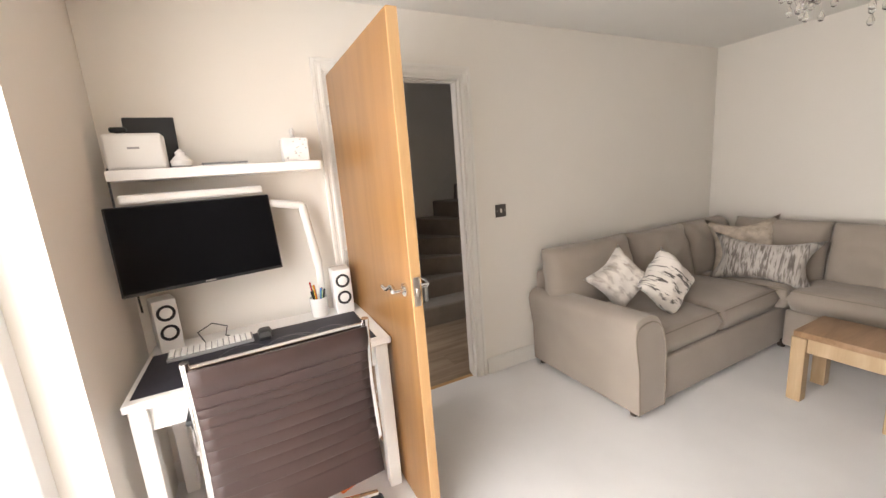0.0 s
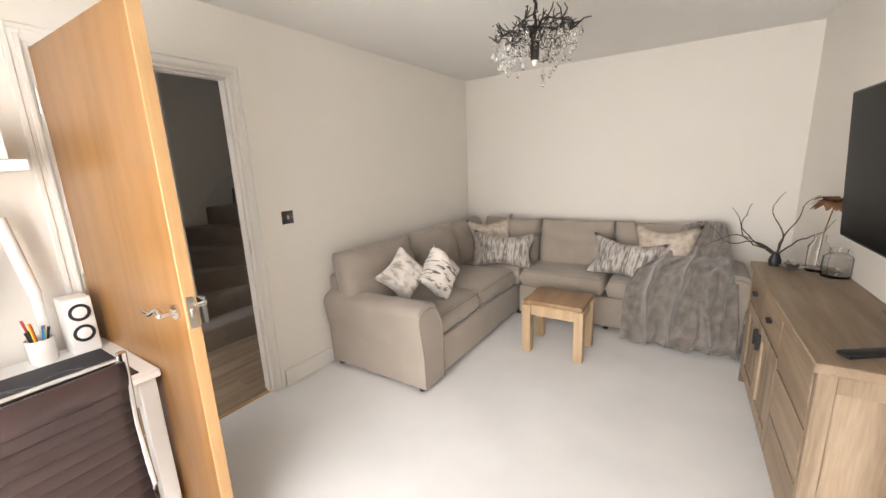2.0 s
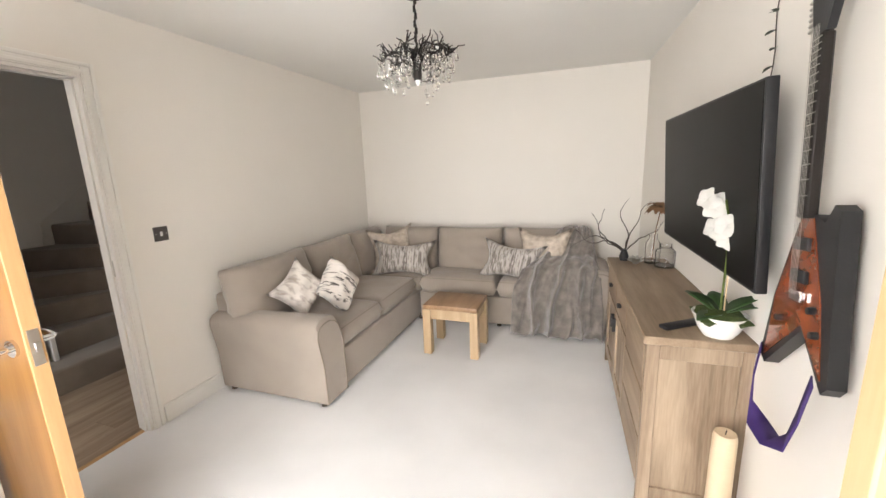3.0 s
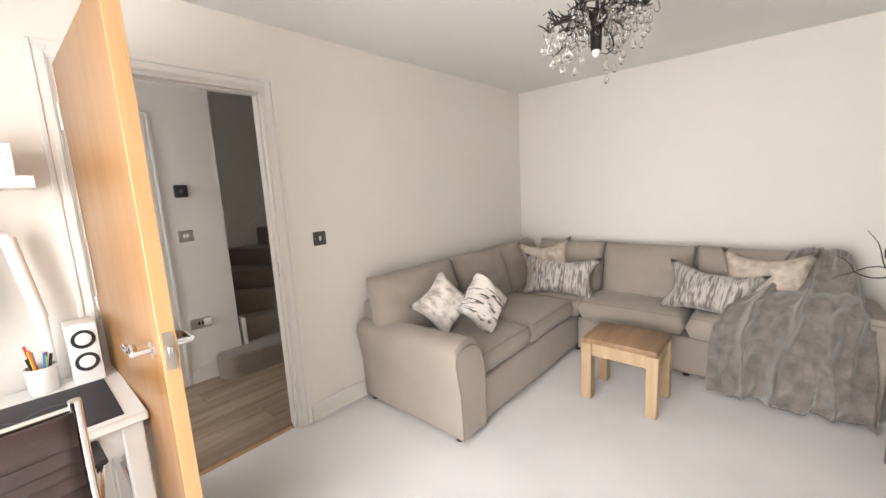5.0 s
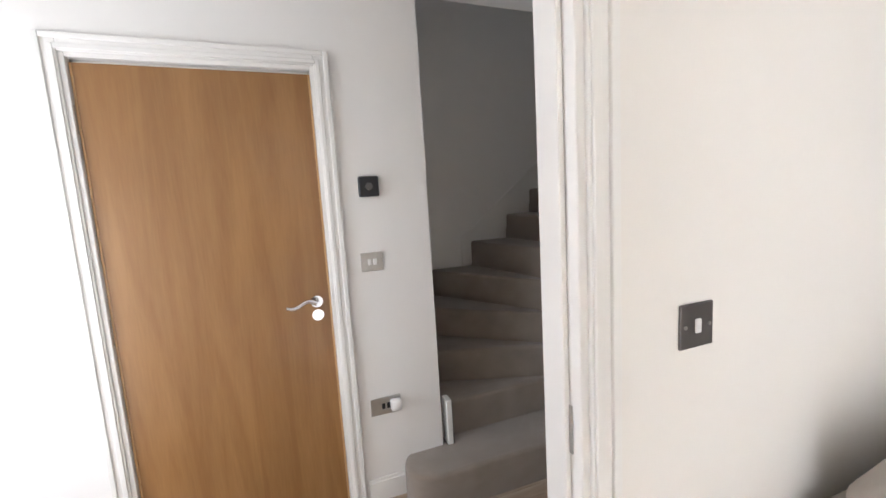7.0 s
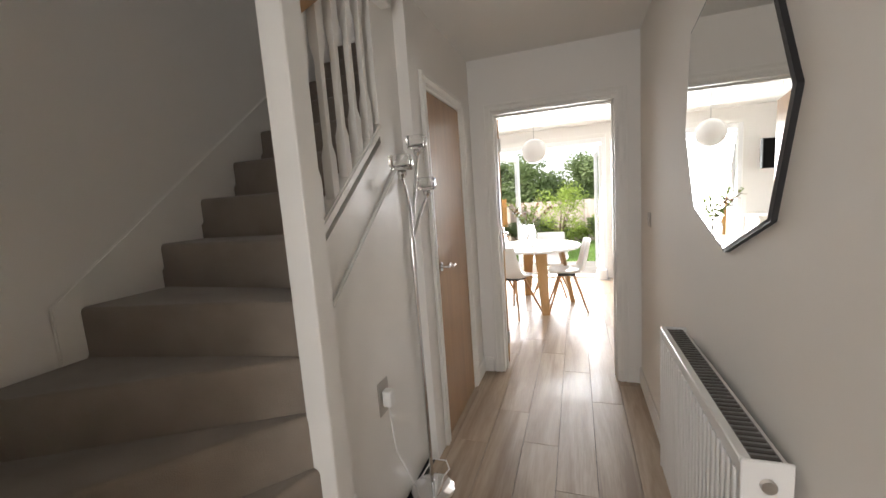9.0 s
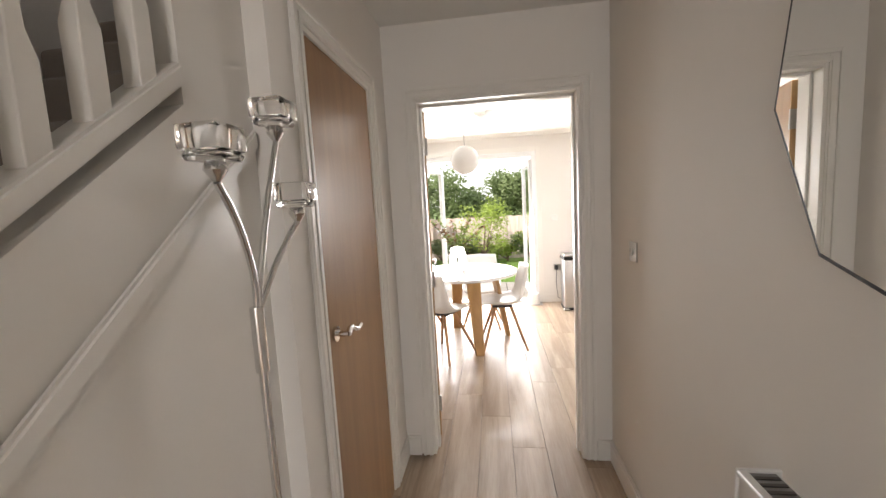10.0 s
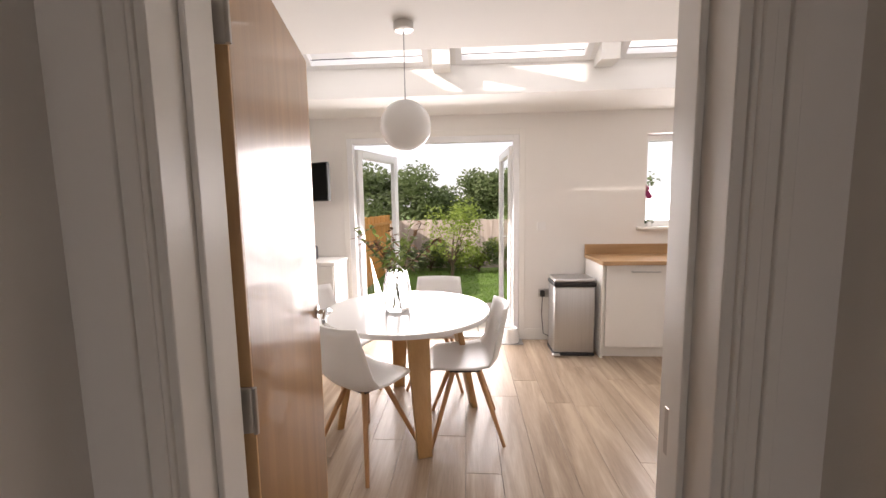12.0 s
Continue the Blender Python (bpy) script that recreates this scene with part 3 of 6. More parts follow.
solid("strike_plate", box(-0.2625, -0.2595, 4.40, 4.43, 0.96, 1.05, 0.001), NICKEL, "satin strike plate in the kitchen door frame", "strike plate")
for x, y in ((-0.02, 1.437),):
    solid("strike_plate", add_box(box(-0.047, -0.017, 1.4345, 1.4375, 0.96, 1.05, 0.001), -0.037, -0.025, 1.4335, 1.4345, 0.985, 1.025), NICKEL, "satin strike plate let into the door frame", "strike plate")
solid("threshold_strip", prism(bmesh.new(), [(-0.07, 0.0), (-0.035, 0.0), (-0.045, 0.006), (-0.06, 0.006)], 0.79, Matrix(((1, 0, 0, 0), (0, 0, 1, 0.645), (0, 1, 0, 0), (0, 0, 0, 1)))), OAK_EDGE, "oak threshold bar between carpet and boards", "threshold", kind="structure")

# front door, a glazed leaf behind the walker
d = thing("door_front", (0, 0, 0), "white front door with a frosted glass panel", "door", kind="structure")
part("leaf", add_box(add_box(add_box(box(-1.05, -0.92, -0.58, -0.52, 0.0, 2.1), -0.43, -0.3, -0.58, -0.52, 0, 2.1), -0.92, -0.43, -0.58, -0.52, 0, 0.4), -0.92, -0.43, -0.58, -0.52, 1.95, 2.1), UPVC, d)
p = part("pane", box(-0.92, -0.43, -0.555, -0.545, 0.4, 1.95), PANE, d)
p.visible_shadow = False

# garden window beside the desk
d = thing("window_living", (0, 0, 0), "white framed full height garden window", "window", kind="structure")
bm = bmesh.new()
for a, b in ((0.72, 0.80), (1.60, 1.67), (2.47, 2.55)):
    add_box(bm, a, b, -0.54, -0.47, 0.0, 2.12, 0.006)
for a, b in ((0.0, 0.08), (2.04, 2.12)):
    for x0, x1 in ((0.80, 1.60), (1.67, 2.47)):
        add_box(bm, x0, x1, -0.54, -0.47, a, b, 0.006)
part("window_frame", bm, UPVC, d)
for x0, x1 in ((0.80, 1.60), (1.67, 2.47)):
    p = part("pane", box(x0, x1, -0.51, -0.50, 0.08, 2.04), PANE, d)
    p.visible_shadow = False
bl = thing("venetian_blind", (0, 0, 0), "raised white venetian blind under the window head", "blind")
part("head_rail", box(0.76, 2.5, -0.43, -0.37, 2.06, 2.11, 0.003), WHITE_PLASTIC, bl)
for k in range(11):
    part("slat", box(0.77, 2.49, -0.425, -0.375, 1.93 + k * 0.011, 1.933 + k * 0.011), WHITE_PLASTIC, bl)
part("cord", pipe(bmesh.new(), [(0.85, -0.36, 2.06), (0.84, -0.358, 1.4), (0.85, -0.36, 0.9)], 0.0015, 6), WHITE_PLASTIC, bl)


# ---- staircase ----
def step_mesh(outline, z0, z1):
    """A carpeted step with a rolled nosing."""
    bm = bmesh.new()
    prism(bm, outline, z1 - z0, Matrix.Translation((0, 0, z0)))
    top = [e for e in bm.edges if all(abs(v.co.z - z1) < 1e-5 for v in e.verts)]
    bmesh.ops.bevel(bm, geom=top, offset=0.022, segments=4, affect="EDGES", profile=0.5)
    return bm


st = thing("staircase", (0, 0, 0), "winding staircase in grey-beige carpet with white balustrade", "staircase", kind="structure")
R = 0.185
NX, NY = SX + 0.0, 2.385
bull = [(SX - 0.03, 1.645)] + [(SX - 0.03, 1.46)] + [(-1.17 + 0.13 * math.cos(a), 1.51 + 0.13 * math.sin(a)) for a in np.linspace(math.pi * 1.35, 2 * math.pi, 9)] + [(-1.17 + 0.14 * math.cos(a), 2.48 + 0.15 * math.sin(a)) for a in np.linspace(0, math.pi * 0.9, 9)] + [(SX - 0.03, 2.53)]
part("step", step_mesh(bull, 0, R), STAIR_CARPET, st, "bullnose bottom step in pale carpet")


def ray(deg):
    """Where a winder's riser, from the newel, meets the outer walls."""
    dx, dy = -math.sin(radians(deg)), -math.cos(radians(deg))
    k = min((-2.2 - NX) / dx if dx < -1e-6 else 1e9, (1.60 - NY) / dy if dy < -1e-6 else 1e9)
    return (NX + dx * k, NY + dy * k)


angles = [0, 20, 40, 60, 80]
corner = (-2.2, 1.60)
for k, a in enumerate(angles):
    p0 = ray(a) if a else (SX, 1.60)
    poly = [(NX, NY), p0]
    if p0[0] > -2.199:
        poly.append(corner)
    poly += [(-2.2, 2.6), (NX - 0.07, 2.6), (NX - 0.07, NY)]
    part("step", step_mesh(poly, R * (k + 1) - 0.05 * (k > 0), R * (k + 2)), STAIR_CARPET, st)
for k in range(8):
    y = 2.545 + 0.217 * k
    z = R * (k + 7)
    part("step", step_mesh([(-2.2, y), (SX - 0.06, y), (SX - 0.06, y + 0.45), (-2.2, y + 0.45)], z - R - 0.05, z), STAIR_CARPET, st)
SL = (1.748 - 1.322) / (2.95 - 2.433)
part("newel_post", add_box(box(SX - 0.045, SX + 0.045, NY - 0.045, NY + 0.045, 0.17, 2.02, 0.004), SX - 0.052, SX + 0.052, NY - 0.052, NY + 0.052, 0.18, 0.40, 0.006), GLOSS, st, "white square newel post")
cap = bmesh.new()
lathe(cap, [(0.075, 0), (0.085, 0.012), (0.085, 0.035), (0.03, 0.065)], 4)
cap.transform(Matrix.Translation((SX, NY, 2.02)) @ pose(0, 0, 0, 0, 0, 45))
part("newel_cap", cap, OAK_RAIL, st, "oak newel cap")


def raked(y0, y1, z0, h, x0, x1):
    """A bar that follows the rake of the flight."""
    bm = bmesh.new()
    prism(bm, [(y0, z0), (y1, z0 + SL * (y1 - y0)), (y1, z0 + SL * (y1 - y0) + h), (y0, z0 + h)], x1 - x0, Matrix(((0, 0, 1, x0), (1, 0, 0, 0), (0, 1, 0, 0), (0, 0, 0, 1))))
    bmesh.ops.bevel(bm, geom=bm.edges[:], offset=min(0.006, h / 4), segments=2, affect="EDGES")
    return bm


part("handrail", raked(2.43, 2.94, 1.965, 0.07, SX - 0.04, SX + 0.025), OAK_RAIL, st, "oak handrail")
part("base_rail", raked(2.43, 2.95, 1.27, 0.045, SX - 0.06, SX + 0.012), GLOSS, st)
part("string_moulding", raked(2.44, 3.17, 1.0, 0.05, SX, SX + 0.018), GLOSS, st)
for k in range(5):
    y = 2.485 + 0.098 * k
    zb, zt = 1.32 + SL * (y - 2.43), 1.965 + SL * (y - 2.43)
    bm = bmesh.new()
    lathe(bm, [(0.0265, 0), (0.0265, 0.15), (0.017, 0.19), (0.017, zt - zb - 0.17), (0.0265, zt - zb - 0.13), (0.0265, zt - zb + 0.04)], 4)
    bm.transform(Matrix.Translation((SX - 0.02, y, zb - 0.02)) @ pose(0, 0, 0, 0, 0, 45))
    bmesh.ops.bevel(bm, geom=bm.edges[:], offset=0.002, segments=1, affect="EDGES")
    part("baluster", bm, GLOSS, st)
part("wall_string", raked(2.15, 3.4, 0.86, 0.27, -2.2, -2.185), GLOSS, st)
part("drop_newel", box(SX - 0.045, SX + 0.05, 2.98, 3.07, 2.25, 2.6, 0.006), GLOSS, st)
part("foot_trim", box(SX + 0.002, HX + 0.012, 1.625, 1.655, 0.18, 0.42, 0.004), GLOSS, st, "white end of the wall string")


# ---- wall fittings ----
def plate(name, y, z, x, out, w, h, label, cat, rockers=1, mat=PLATE, socket=False):
    f = thing(name, (x, y, z), label, cat)
    s = 1 if out > 0 else -1
    part("plate", box(*sorted((0, s * 0.006)), -w / 2, w / 2, -h / 2, h / 2, 0.002), mat, f)
    for k in range(rockers):
        c = (k - (rockers - 1) / 2) * 0.024
        part("rocker", box(*sorted((s * 0.006, s * 0.010)), c - 0.008, c + 0.008, -0.014, 0.014, 0.002), WHITE_PLASTIC if not socket else BLACK, f)
    for yy in (-w * 0.36, w * 0.36):
        part("screw", pipe(bmesh.new(), [(s * 0.005, yy, 0), (s * 0.008, yy, 0)], 0.004, 8), NICKEL, f)
    return f


plate("light_switch", 1.705, 1.156, 0.0, 1, 0.086, 0.086, "black nickel single light switch beside the door", "light switch")
plate("light_switch", 1.315, 1.165, HX, 1, 0.10, 0.086, "brushed nickel double light switch on the hall wall", "light switch", 2, NICKEL)
t = thing("thermostat", (HX, 1.325, 1.503), "square dark grey heating thermostat on the wall", "thermostat")
part("body", box(0, 0.025, -0.045, 0.045, -0.045, 0.045, 0.008, 3), BLACK, t)
part("dial", pipe(bmesh.new(), [(0.024, 0, 0), (0.029, 0, 0)], 0.016, 16), PLATE, t)
s = plate("wall_socket", 1.325, 0.47, HX, 1, 0.146, 0.086, "double wall socket in brushed nickel with plug", "socket", 2, NICKEL, True)
part("plug", box(0.008, 0.045, 0.02, 0.068, -0.02, 0.03, 0.006, 2), WHITE_PLASTIC, s, "white plug-in freshener")
s = plate("wall_socket", 2.76, 0.585, SX, 1, 0.086, 0.146, "wall socket with a white lamp plug", "socket", 1, NICKEL, True)
part("plug", box(0.008, 0.05, -0.025, 0.02, -0.035, 0.035, 0.008, 2), WHITE_PLASTIC, s)
plate("light_switch", 3.975, 1.19, -0.1, -1, 0.086, 0.086, "polished nickel light switch near the kitchen door", "light switch", 1, NICKEL)
s = thing("light_switch", (0.15, KY1, 1.2), "white plastic light switch on the kitchen wall", "light switch")
part("plate", box(-0.043, 0.043, -0.008, 0, -0.043, 0.043, 0.002), WHITE_PLASTIC, s)
part("rocker", box(-0.008, 0.008, -0.012, -0.008, -0.012, 0.012), WHITE_PLASTIC, s)
s = thing("wall_socket", (0.2, KY1, 0.50), "nickel wall socket with black plug and lead", "socket")
part("plate", box(-0.073, 0.073, -0.008, 0, -0.043, 0.043, 0.002), NICKEL, s)
part("plug", box(-0.06, -0.015, -0.05, -0.008, -0.03, 0.03, 0.006), BLACK, s)
part("lead", pipe(bmesh.new(), [(-0.04, -0.05, -0.02), (-0.05, -0.06, -0.2), (-0.03, -0.06, -0.42), (0.1, -0.06, -0.49), (0.2, -0.09, -0.49)], 0.004, 6), BLACK, s)


# ---- living room: sofa ----
sofa = thing("corner_sofa", (0, 0, 0), "large taupe fabric corner sofa with loose back cushions", "sofa")
part("base", add_box(box(0.06, 0.90, 2.10, 4.08, 0.035, 0.305, 0.012, 3), 0.92, 2.45, 3.46, 4.08, 0.035, 0.305, 0.02, 3), SOFA, sofa)


def sofa_arm(name, m):
    """An arm with a flared, rolled front: profile across its thickness, swept along its length."""
    bm = bmesh.new()
    prof = [(0.0, 0.035), (-0.008, 0.30), (-0.03, 0.46), (-0.04, 0.53), (-0.033, 0.57), (-0.01, 0.594), (0.03, 0.607), (0.09, 0.607), (0.14, 0.588), (0.175, 0.55), (0.20, 0.48), (0.213, 0.38), (0.215, 0.035)]
    n = 14
    rings = []
    for i in range(n + 1):
        u = i / n
        x = 0.05 + 0.87 * (1 - (1 - u) ** 1.7)
        drop = 0.03 * (1 - u) ** 2 + (0.035 * max(0, (u - 0.90) / 0.10) ** 2)
        rings.append([bm.verts.new((x, y, z - (drop if z > 0.4 else 0))) for y, z in prof])
    for a, b in zip(rings, rings[1:]):
        for k in range(len(prof)):
            q = (k + 1) % len(prof)
            bm.faces.new((a[k], a[q], b[q], b[k]))
    bm.faces.new(rings[0][::-1])
    bm.faces.new(rings[-1])
    bm.transform(m)
    ob = part(name, bm, SOFA_ARM, sofa)
    pts = [m @ Vector((0.922, y, z - 0.035 * (z > 0.4))) for y, z in prof]
    part("piping", pipe(bmesh.new(), pts, 0.004, 6), PIPING, ob)
    return ob


sofa_arm("arm", Matrix.Translation((0, 1.92, 0)))
sofa_arm("arm", Matrix.Translation((2.62, 4.10, 0)) @ pose(0, 0, 0, 0, 0, -90) @ Matrix.Diagonal((0.72, -1, 1, 1)))
part("back_frame", add_box(box(0.03, 0.17, 1.96, 4.10, 0.05, 0.70, 0.03, 3), 0.17, 2.42, 3.97, 4.10, 0.05, 0.70, 0.03, 3), SOFA, sofa)
for n, (x0, x1, y0, y1) in enumerate(((0.30, 0.91, 2.13, 2.72), (0.30, 0.91, 2.72, 3.42), (0.30, 0.95, 3.42, 3.95), (0.93, 1.69, 3.42, 3.95), (1.69, 2.42, 3.42, 3.95))):
    ob = part("seat_cushion", pad(x1 - x0 - 0.004, y1 - y0 - 0.004, 0.165, Matrix.Translation(((x0 + x1) / 2, (y0 + y1) / 2, 0.385)), 24, 0.075, 0.010, n, 0.016, 0.0), SOFA, sofa, angle=180)
    part("piping", pipe(bmesh.new(), [(x1 - 0.01, y0 + 0.02, 0.452), (x1 - 0.012, (y0 + y1) / 2, 0.456), (x1 - 0.016, y1 - 0.02, 0.452)] if n < 2 else [(x0 + 0.02, y0 + 0.016, 0.452), ((x0 + x1) / 2, y0 + 0.012, 0.456), (x1 - 0.02, y0 + 0.016, 0.452)], 0.003, 6), PIPING, ob)
for n, (c, w, turn) in enumerate((((0.24, 2.29, 0.645), 0.80, 90), ((0.24, 3.04, 0.64), 0.68, 90), ((0.24, 3.66, 0.64), 0.60, 90), ((0.66, 3.90, 0.64), 0.64, 0), ((1.32, 3.90, 0.64), 0.70, 0), ((2.02, 3.90, 0.645), 0.70, 0))):
    m = Matrix.Translation(c) @ pose(0, 0, 0, 0, 0, turn) @ pose(0, 0, 0, 90 - 12)
    ob = part("back_cushion", pad(w, 0.49, 0.22, m, 22, 0.30, 0.030, n * 3.1, 0.0, 0.9), SOFA, sofa, angle=180)
    part("piping", pipe(bmesh.new(), [m @ Vector((-w / 2 + 0.01, 0.22, 0)), m @ Vector((0, 0.228, 0)), m @ Vector((w / 2 - 0.01, 0.22, 0))], 0.005, 6), PIPING, ob)
for x, y in ((0.10, 1.96), (0.86, 1.96), (0.90, 3.52), (1.7, 3.52), (2.5, 3.48)):
    part("foot", lathe(bmesh.new(), [(0.022, 0), (0.03, 0.06)], 12, (x, y, 0)), TWIG, sofa, "dark turned wooden foot")


def scatter_cushion(label, mat, c, w, h, yaw, tilt, spin=0, thick=0.16, seed=0, ears=0.12):
    m = pose(*c, 0, 0, yaw) @ pose(0, 0, 0, 90 - tilt) @ pose(0, 0, 0, 0, 0, spin)
    t = thing("scatter_cushion", m, label, "cushion", "cushions on the sofa")
    bm = pad(w, h, thick, None, 14, 0.42, 0.02, seed)
    for v in bm.verts:
        u, q = v.co.x / (w / 2), v.co.y / (h / 2)
        k = 1 + ears * (u * u * q * q)
        v.co.x *= k * (1 - 0.05 * (1 - q * q) * abs(u) ** 2)
        v.co.y *= k * (1 - ears * 0.7 * (1 - u * u))
    part("cover", bm, mat, t, angle=180)
    return t


scatter_cushion("cream cushion with taupe brushstroke pattern", CUSHION_BLOT, (0.50, 2.27, 0.665), 0.30, 0.30, 60, 16, 42, 0.21, 1)
scatter_cushion("cream cushion with dark zigzag end panel", CUSHION_ZEBRA, (0.72, 2.42, 0.665), 0.29, 0.29, 84, 10, 45, 0.19, 5)
scatter_cushion("brown and cream faux fur cushion", CUSHION_FUR, (0.52, 3.72, 0.66), 0.42, 0.42, 38, 16, 4, 0.15, 9, 0.22)
scatter_cushion("silver grey crushed velvet bolster cushion", CUSHION_STROKE, (0.72, 3.55, 0.605), 0.54, 0.32, 14, 20, -2, 0.15, 13, 0.24)
scatter_cushion("silver grey crushed velvet bolster cushion", CUSHION_STROKE, (1.80, 3.62, 0.605), 0.50, 0.32, -8, 22, -5, 0.15, 17, 0.24)
scatter_cushion("brown and cream faux fur cushion", CUSHION_FUR, (2.08, 3.70, 0.67), 0.44, 0.42, -14, 18, 2, 0.15, 21, 0.22)

# a throw over the far arm, falling to the floor in folds
throw = thing("fur_throw", (0, 0, 0), "grey faux fur throw draped over the sofa arm", "throw")
bm = bmesh.new()
NU, NV = 96, 70
prof = [(4.04, 0.885), (3.88, 0.90), (3.74, 0.78), (3.62, 0.69), (3.50, 0.66), (3.42, 0.61), (3.385, 0.46), (3.37, 0.27), (3.35, 0.10), (3.31, 0.03)]
rows = []
for j in range(NV + 1):
    v = j / NV
    q = v * (len(prof) - 1)
    i = min(int(q), len(prof) - 2)
    f = q - i
    y, z = prof[i][0] * (1 - f) + prof[i + 1][0] * f, prof[i][1] * (1 - f) + prof[i + 1][1] * f
    spread = 0.10 + 0.28 * min(1, v * 1.3) ** 0.8
    fall = min(1, max(0, v - 0.22) * 2.4)
    row = []
    for k in range(NU + 1):
        u = 2 * k / NU - 1
        warp = u * 4.4 + 1.6 * v * u + 1.7 * noise.noise(Vector((u * 1.7, v * 1.6, 0))) + 0.6 * noise.noise(Vector((u * 4.0, v * 3.0, 5)))
        ridge = (1 - abs(math.sin(warp))) ** 1.4 * (0.55 + 0.9 * abs(noise.noise(Vector((u * 2.1, v * 2.5, 2)))))
        crease = noise.noise(Vector((u * 7 + v * 5, v * 7, 3)))
        fold = 0.125 * ridge * fall - 0.035 * fall + 0.026 * crease
        hem = 0.035 * math.sin(u * 6.5 + 0.6) * max(0, v - 0.8) * 5
        x = 2.37 - 0.15 * min(1, v * 1.4) + u * spread + 0.02 * crease * fall
        zz = z + 0.02 * noise.noise(Vector((u * 5, v * 8, 8))) - 0.20 * max(0, abs(u) - 0.7) * (1 - v) + (0.03 * ridge if v < 0.6 else 0)
        row.append(bm.verts.new((x, y - fold - hem, max(0.018, zz + 0.012 * ridge * (v > 0.9)))))
    rows.append(row)
for a, b in zip(rows, rows[1:]):
    for k in range(NU):
        bm.faces.new((a[k], a[k + 1], b[k + 1], b[k]))
t = part("cloth", bm, FUR, throw, angle=180)
sd = t.modifiers.new("thick", "SOLIDIFY")
sd.thickness = 0.014

# ---- small oak table ----
st2 = thing("side_table", (1.445, 2.985, 0), "small square oak side table on the carpet", "side table")
part("tabletop", box(-0.222, 0.222, -0.18, 0.18, 0.385, 0.42, 0.004, 2), STOOL_TOP, st2)
for sx in (-1, 1):
    for sy in (-1, 1):
        part("leg", box(sx * 0.195 - 0.033, sx * 0.195 + 0.033, sy * 0.150 - 0.033, sy * 0.150 + 0.033, 0, 0.384, 0.003), STOOL_WOOD, st2)
for sx in (-1, 1):
    part("apron", box(sx * 0.195 - 0.015, sx * 0.195 + 0.015, -0.117, 0.117, 0.30, 0.384, 0.002), STOOL_WOOD, st2)
    part("apron", box(-0.161, 0.161, sx * 0.150 - 0.015, sx * 0.150 + 0.015, 0.30, 0.384, 0.002), STOOL_WOOD, st2)

# ---- sideboard ----
sb = thing("sideboard", pose(2.652, 1.71, 0, 0, 0, 2.0), "weathered oak sideboard with drawers and cupboard doors", "sideboard")
part("top", box(-0.015, 0.395, -0.015, 1.395, 0.765, 0.80, 0.004), RUSTIC_Y, sb)
for y in (0.0, 1.35):
    for x in (0.0, 0.33):
        part("corner_post", box(x, x + 0.05, y, y + 0.03, 0.0, 0.765, 0.002), RUSTIC, sb)
    for z0, z1 in ((0.70, 0.765), (0.04, 0.10)):
        part("side_rail", box(0.05, 0.33, y, y + 0.03, z0, z1, 0.002), RUSTIC, sb)
part("side_panel", box(0.05, 0.33, 0.012, 0.022, 0.10, 0.70), RUSTIC, sb)
part("side_panel", box(0.05, 0.33, 1.355, 1.365, 0.10, 0.70), RUSTIC, sb)
part("carcass", box(0.02, 0.38, 0.03, 1.35, 0.06, 0.764), RUSTIC, sb)
for k in range(3):
    z0 = 0.09 + k * 0.222
    ob = part("drawer", box(0.0, 0.02, 0.04, 0.50, z0, z0 + 0.212, 0.003), RUSTIC_Y, sb)
for k, y in enumerate((0.51, 0.93)):
    ob = part("door", add_box(add_box(add_box(box(0.0, 0.02, y, y + 0.06, 0.09, 0.565, 0.002), 0, 0.02, y + 0.35, y + 0.41, 0.09, 0.565, 0.002), 0, 0.02, y + 0.06, y + 0.35, 0.50, 0.565, 0.002), 0, 0.02, y + 0.06, y + 0.35, 0.09, 0.16, 0.002), RUSTIC, sb)
    part("door_panel", box(0.010, 0.020, y + 0.055, y + 0.355, 0.15, 0.51), RUSTIC, ob)
    part("pull", box(-0.022, 0.0, y + (0.37 if k == 0 else 0.03), y + (0.385 if k == 0 else 0.045), 0.43, 0.52, 0.004), BLACK, ob)
    ob = part("drawer", box(0.0, 0.02, y, y + 0.41, 0.575, 0.746, 0.003), RUSTIC_Y, sb)
    part("pull", box(-0.022, 0.0, y + 0.185, y + 0.225, 0.655, 0.675, 0.004), BLACK, ob)

# ---- wall television ----
tv = thing("television", pose(2.885, 2.16, 1.375, 0, -3.5, 2.0), "large flat television on a wall bracket", "television")
part("casing", box(0.0, 0.035, -0.61, 0.61, -0.335, 0.335, 0.004, 2), BLACK, tv)
part("screen", box(-0.002, 0.0, -0.60, 0.60, -0.323, 0.327), SCREEN_TV, tv)
part("wall_bracket", box(0.035, 0.115, -0.25, 0.25, -0.14, 0.14, 0.006), BLACK, tv)
part("lead", pipe(bmesh.new(), [(0.06, 0.1, -0.14), (0.10, 0.12, -0.35), (0.10, 0.1, -0.58)], 0.004, 6), BLACK, tv)


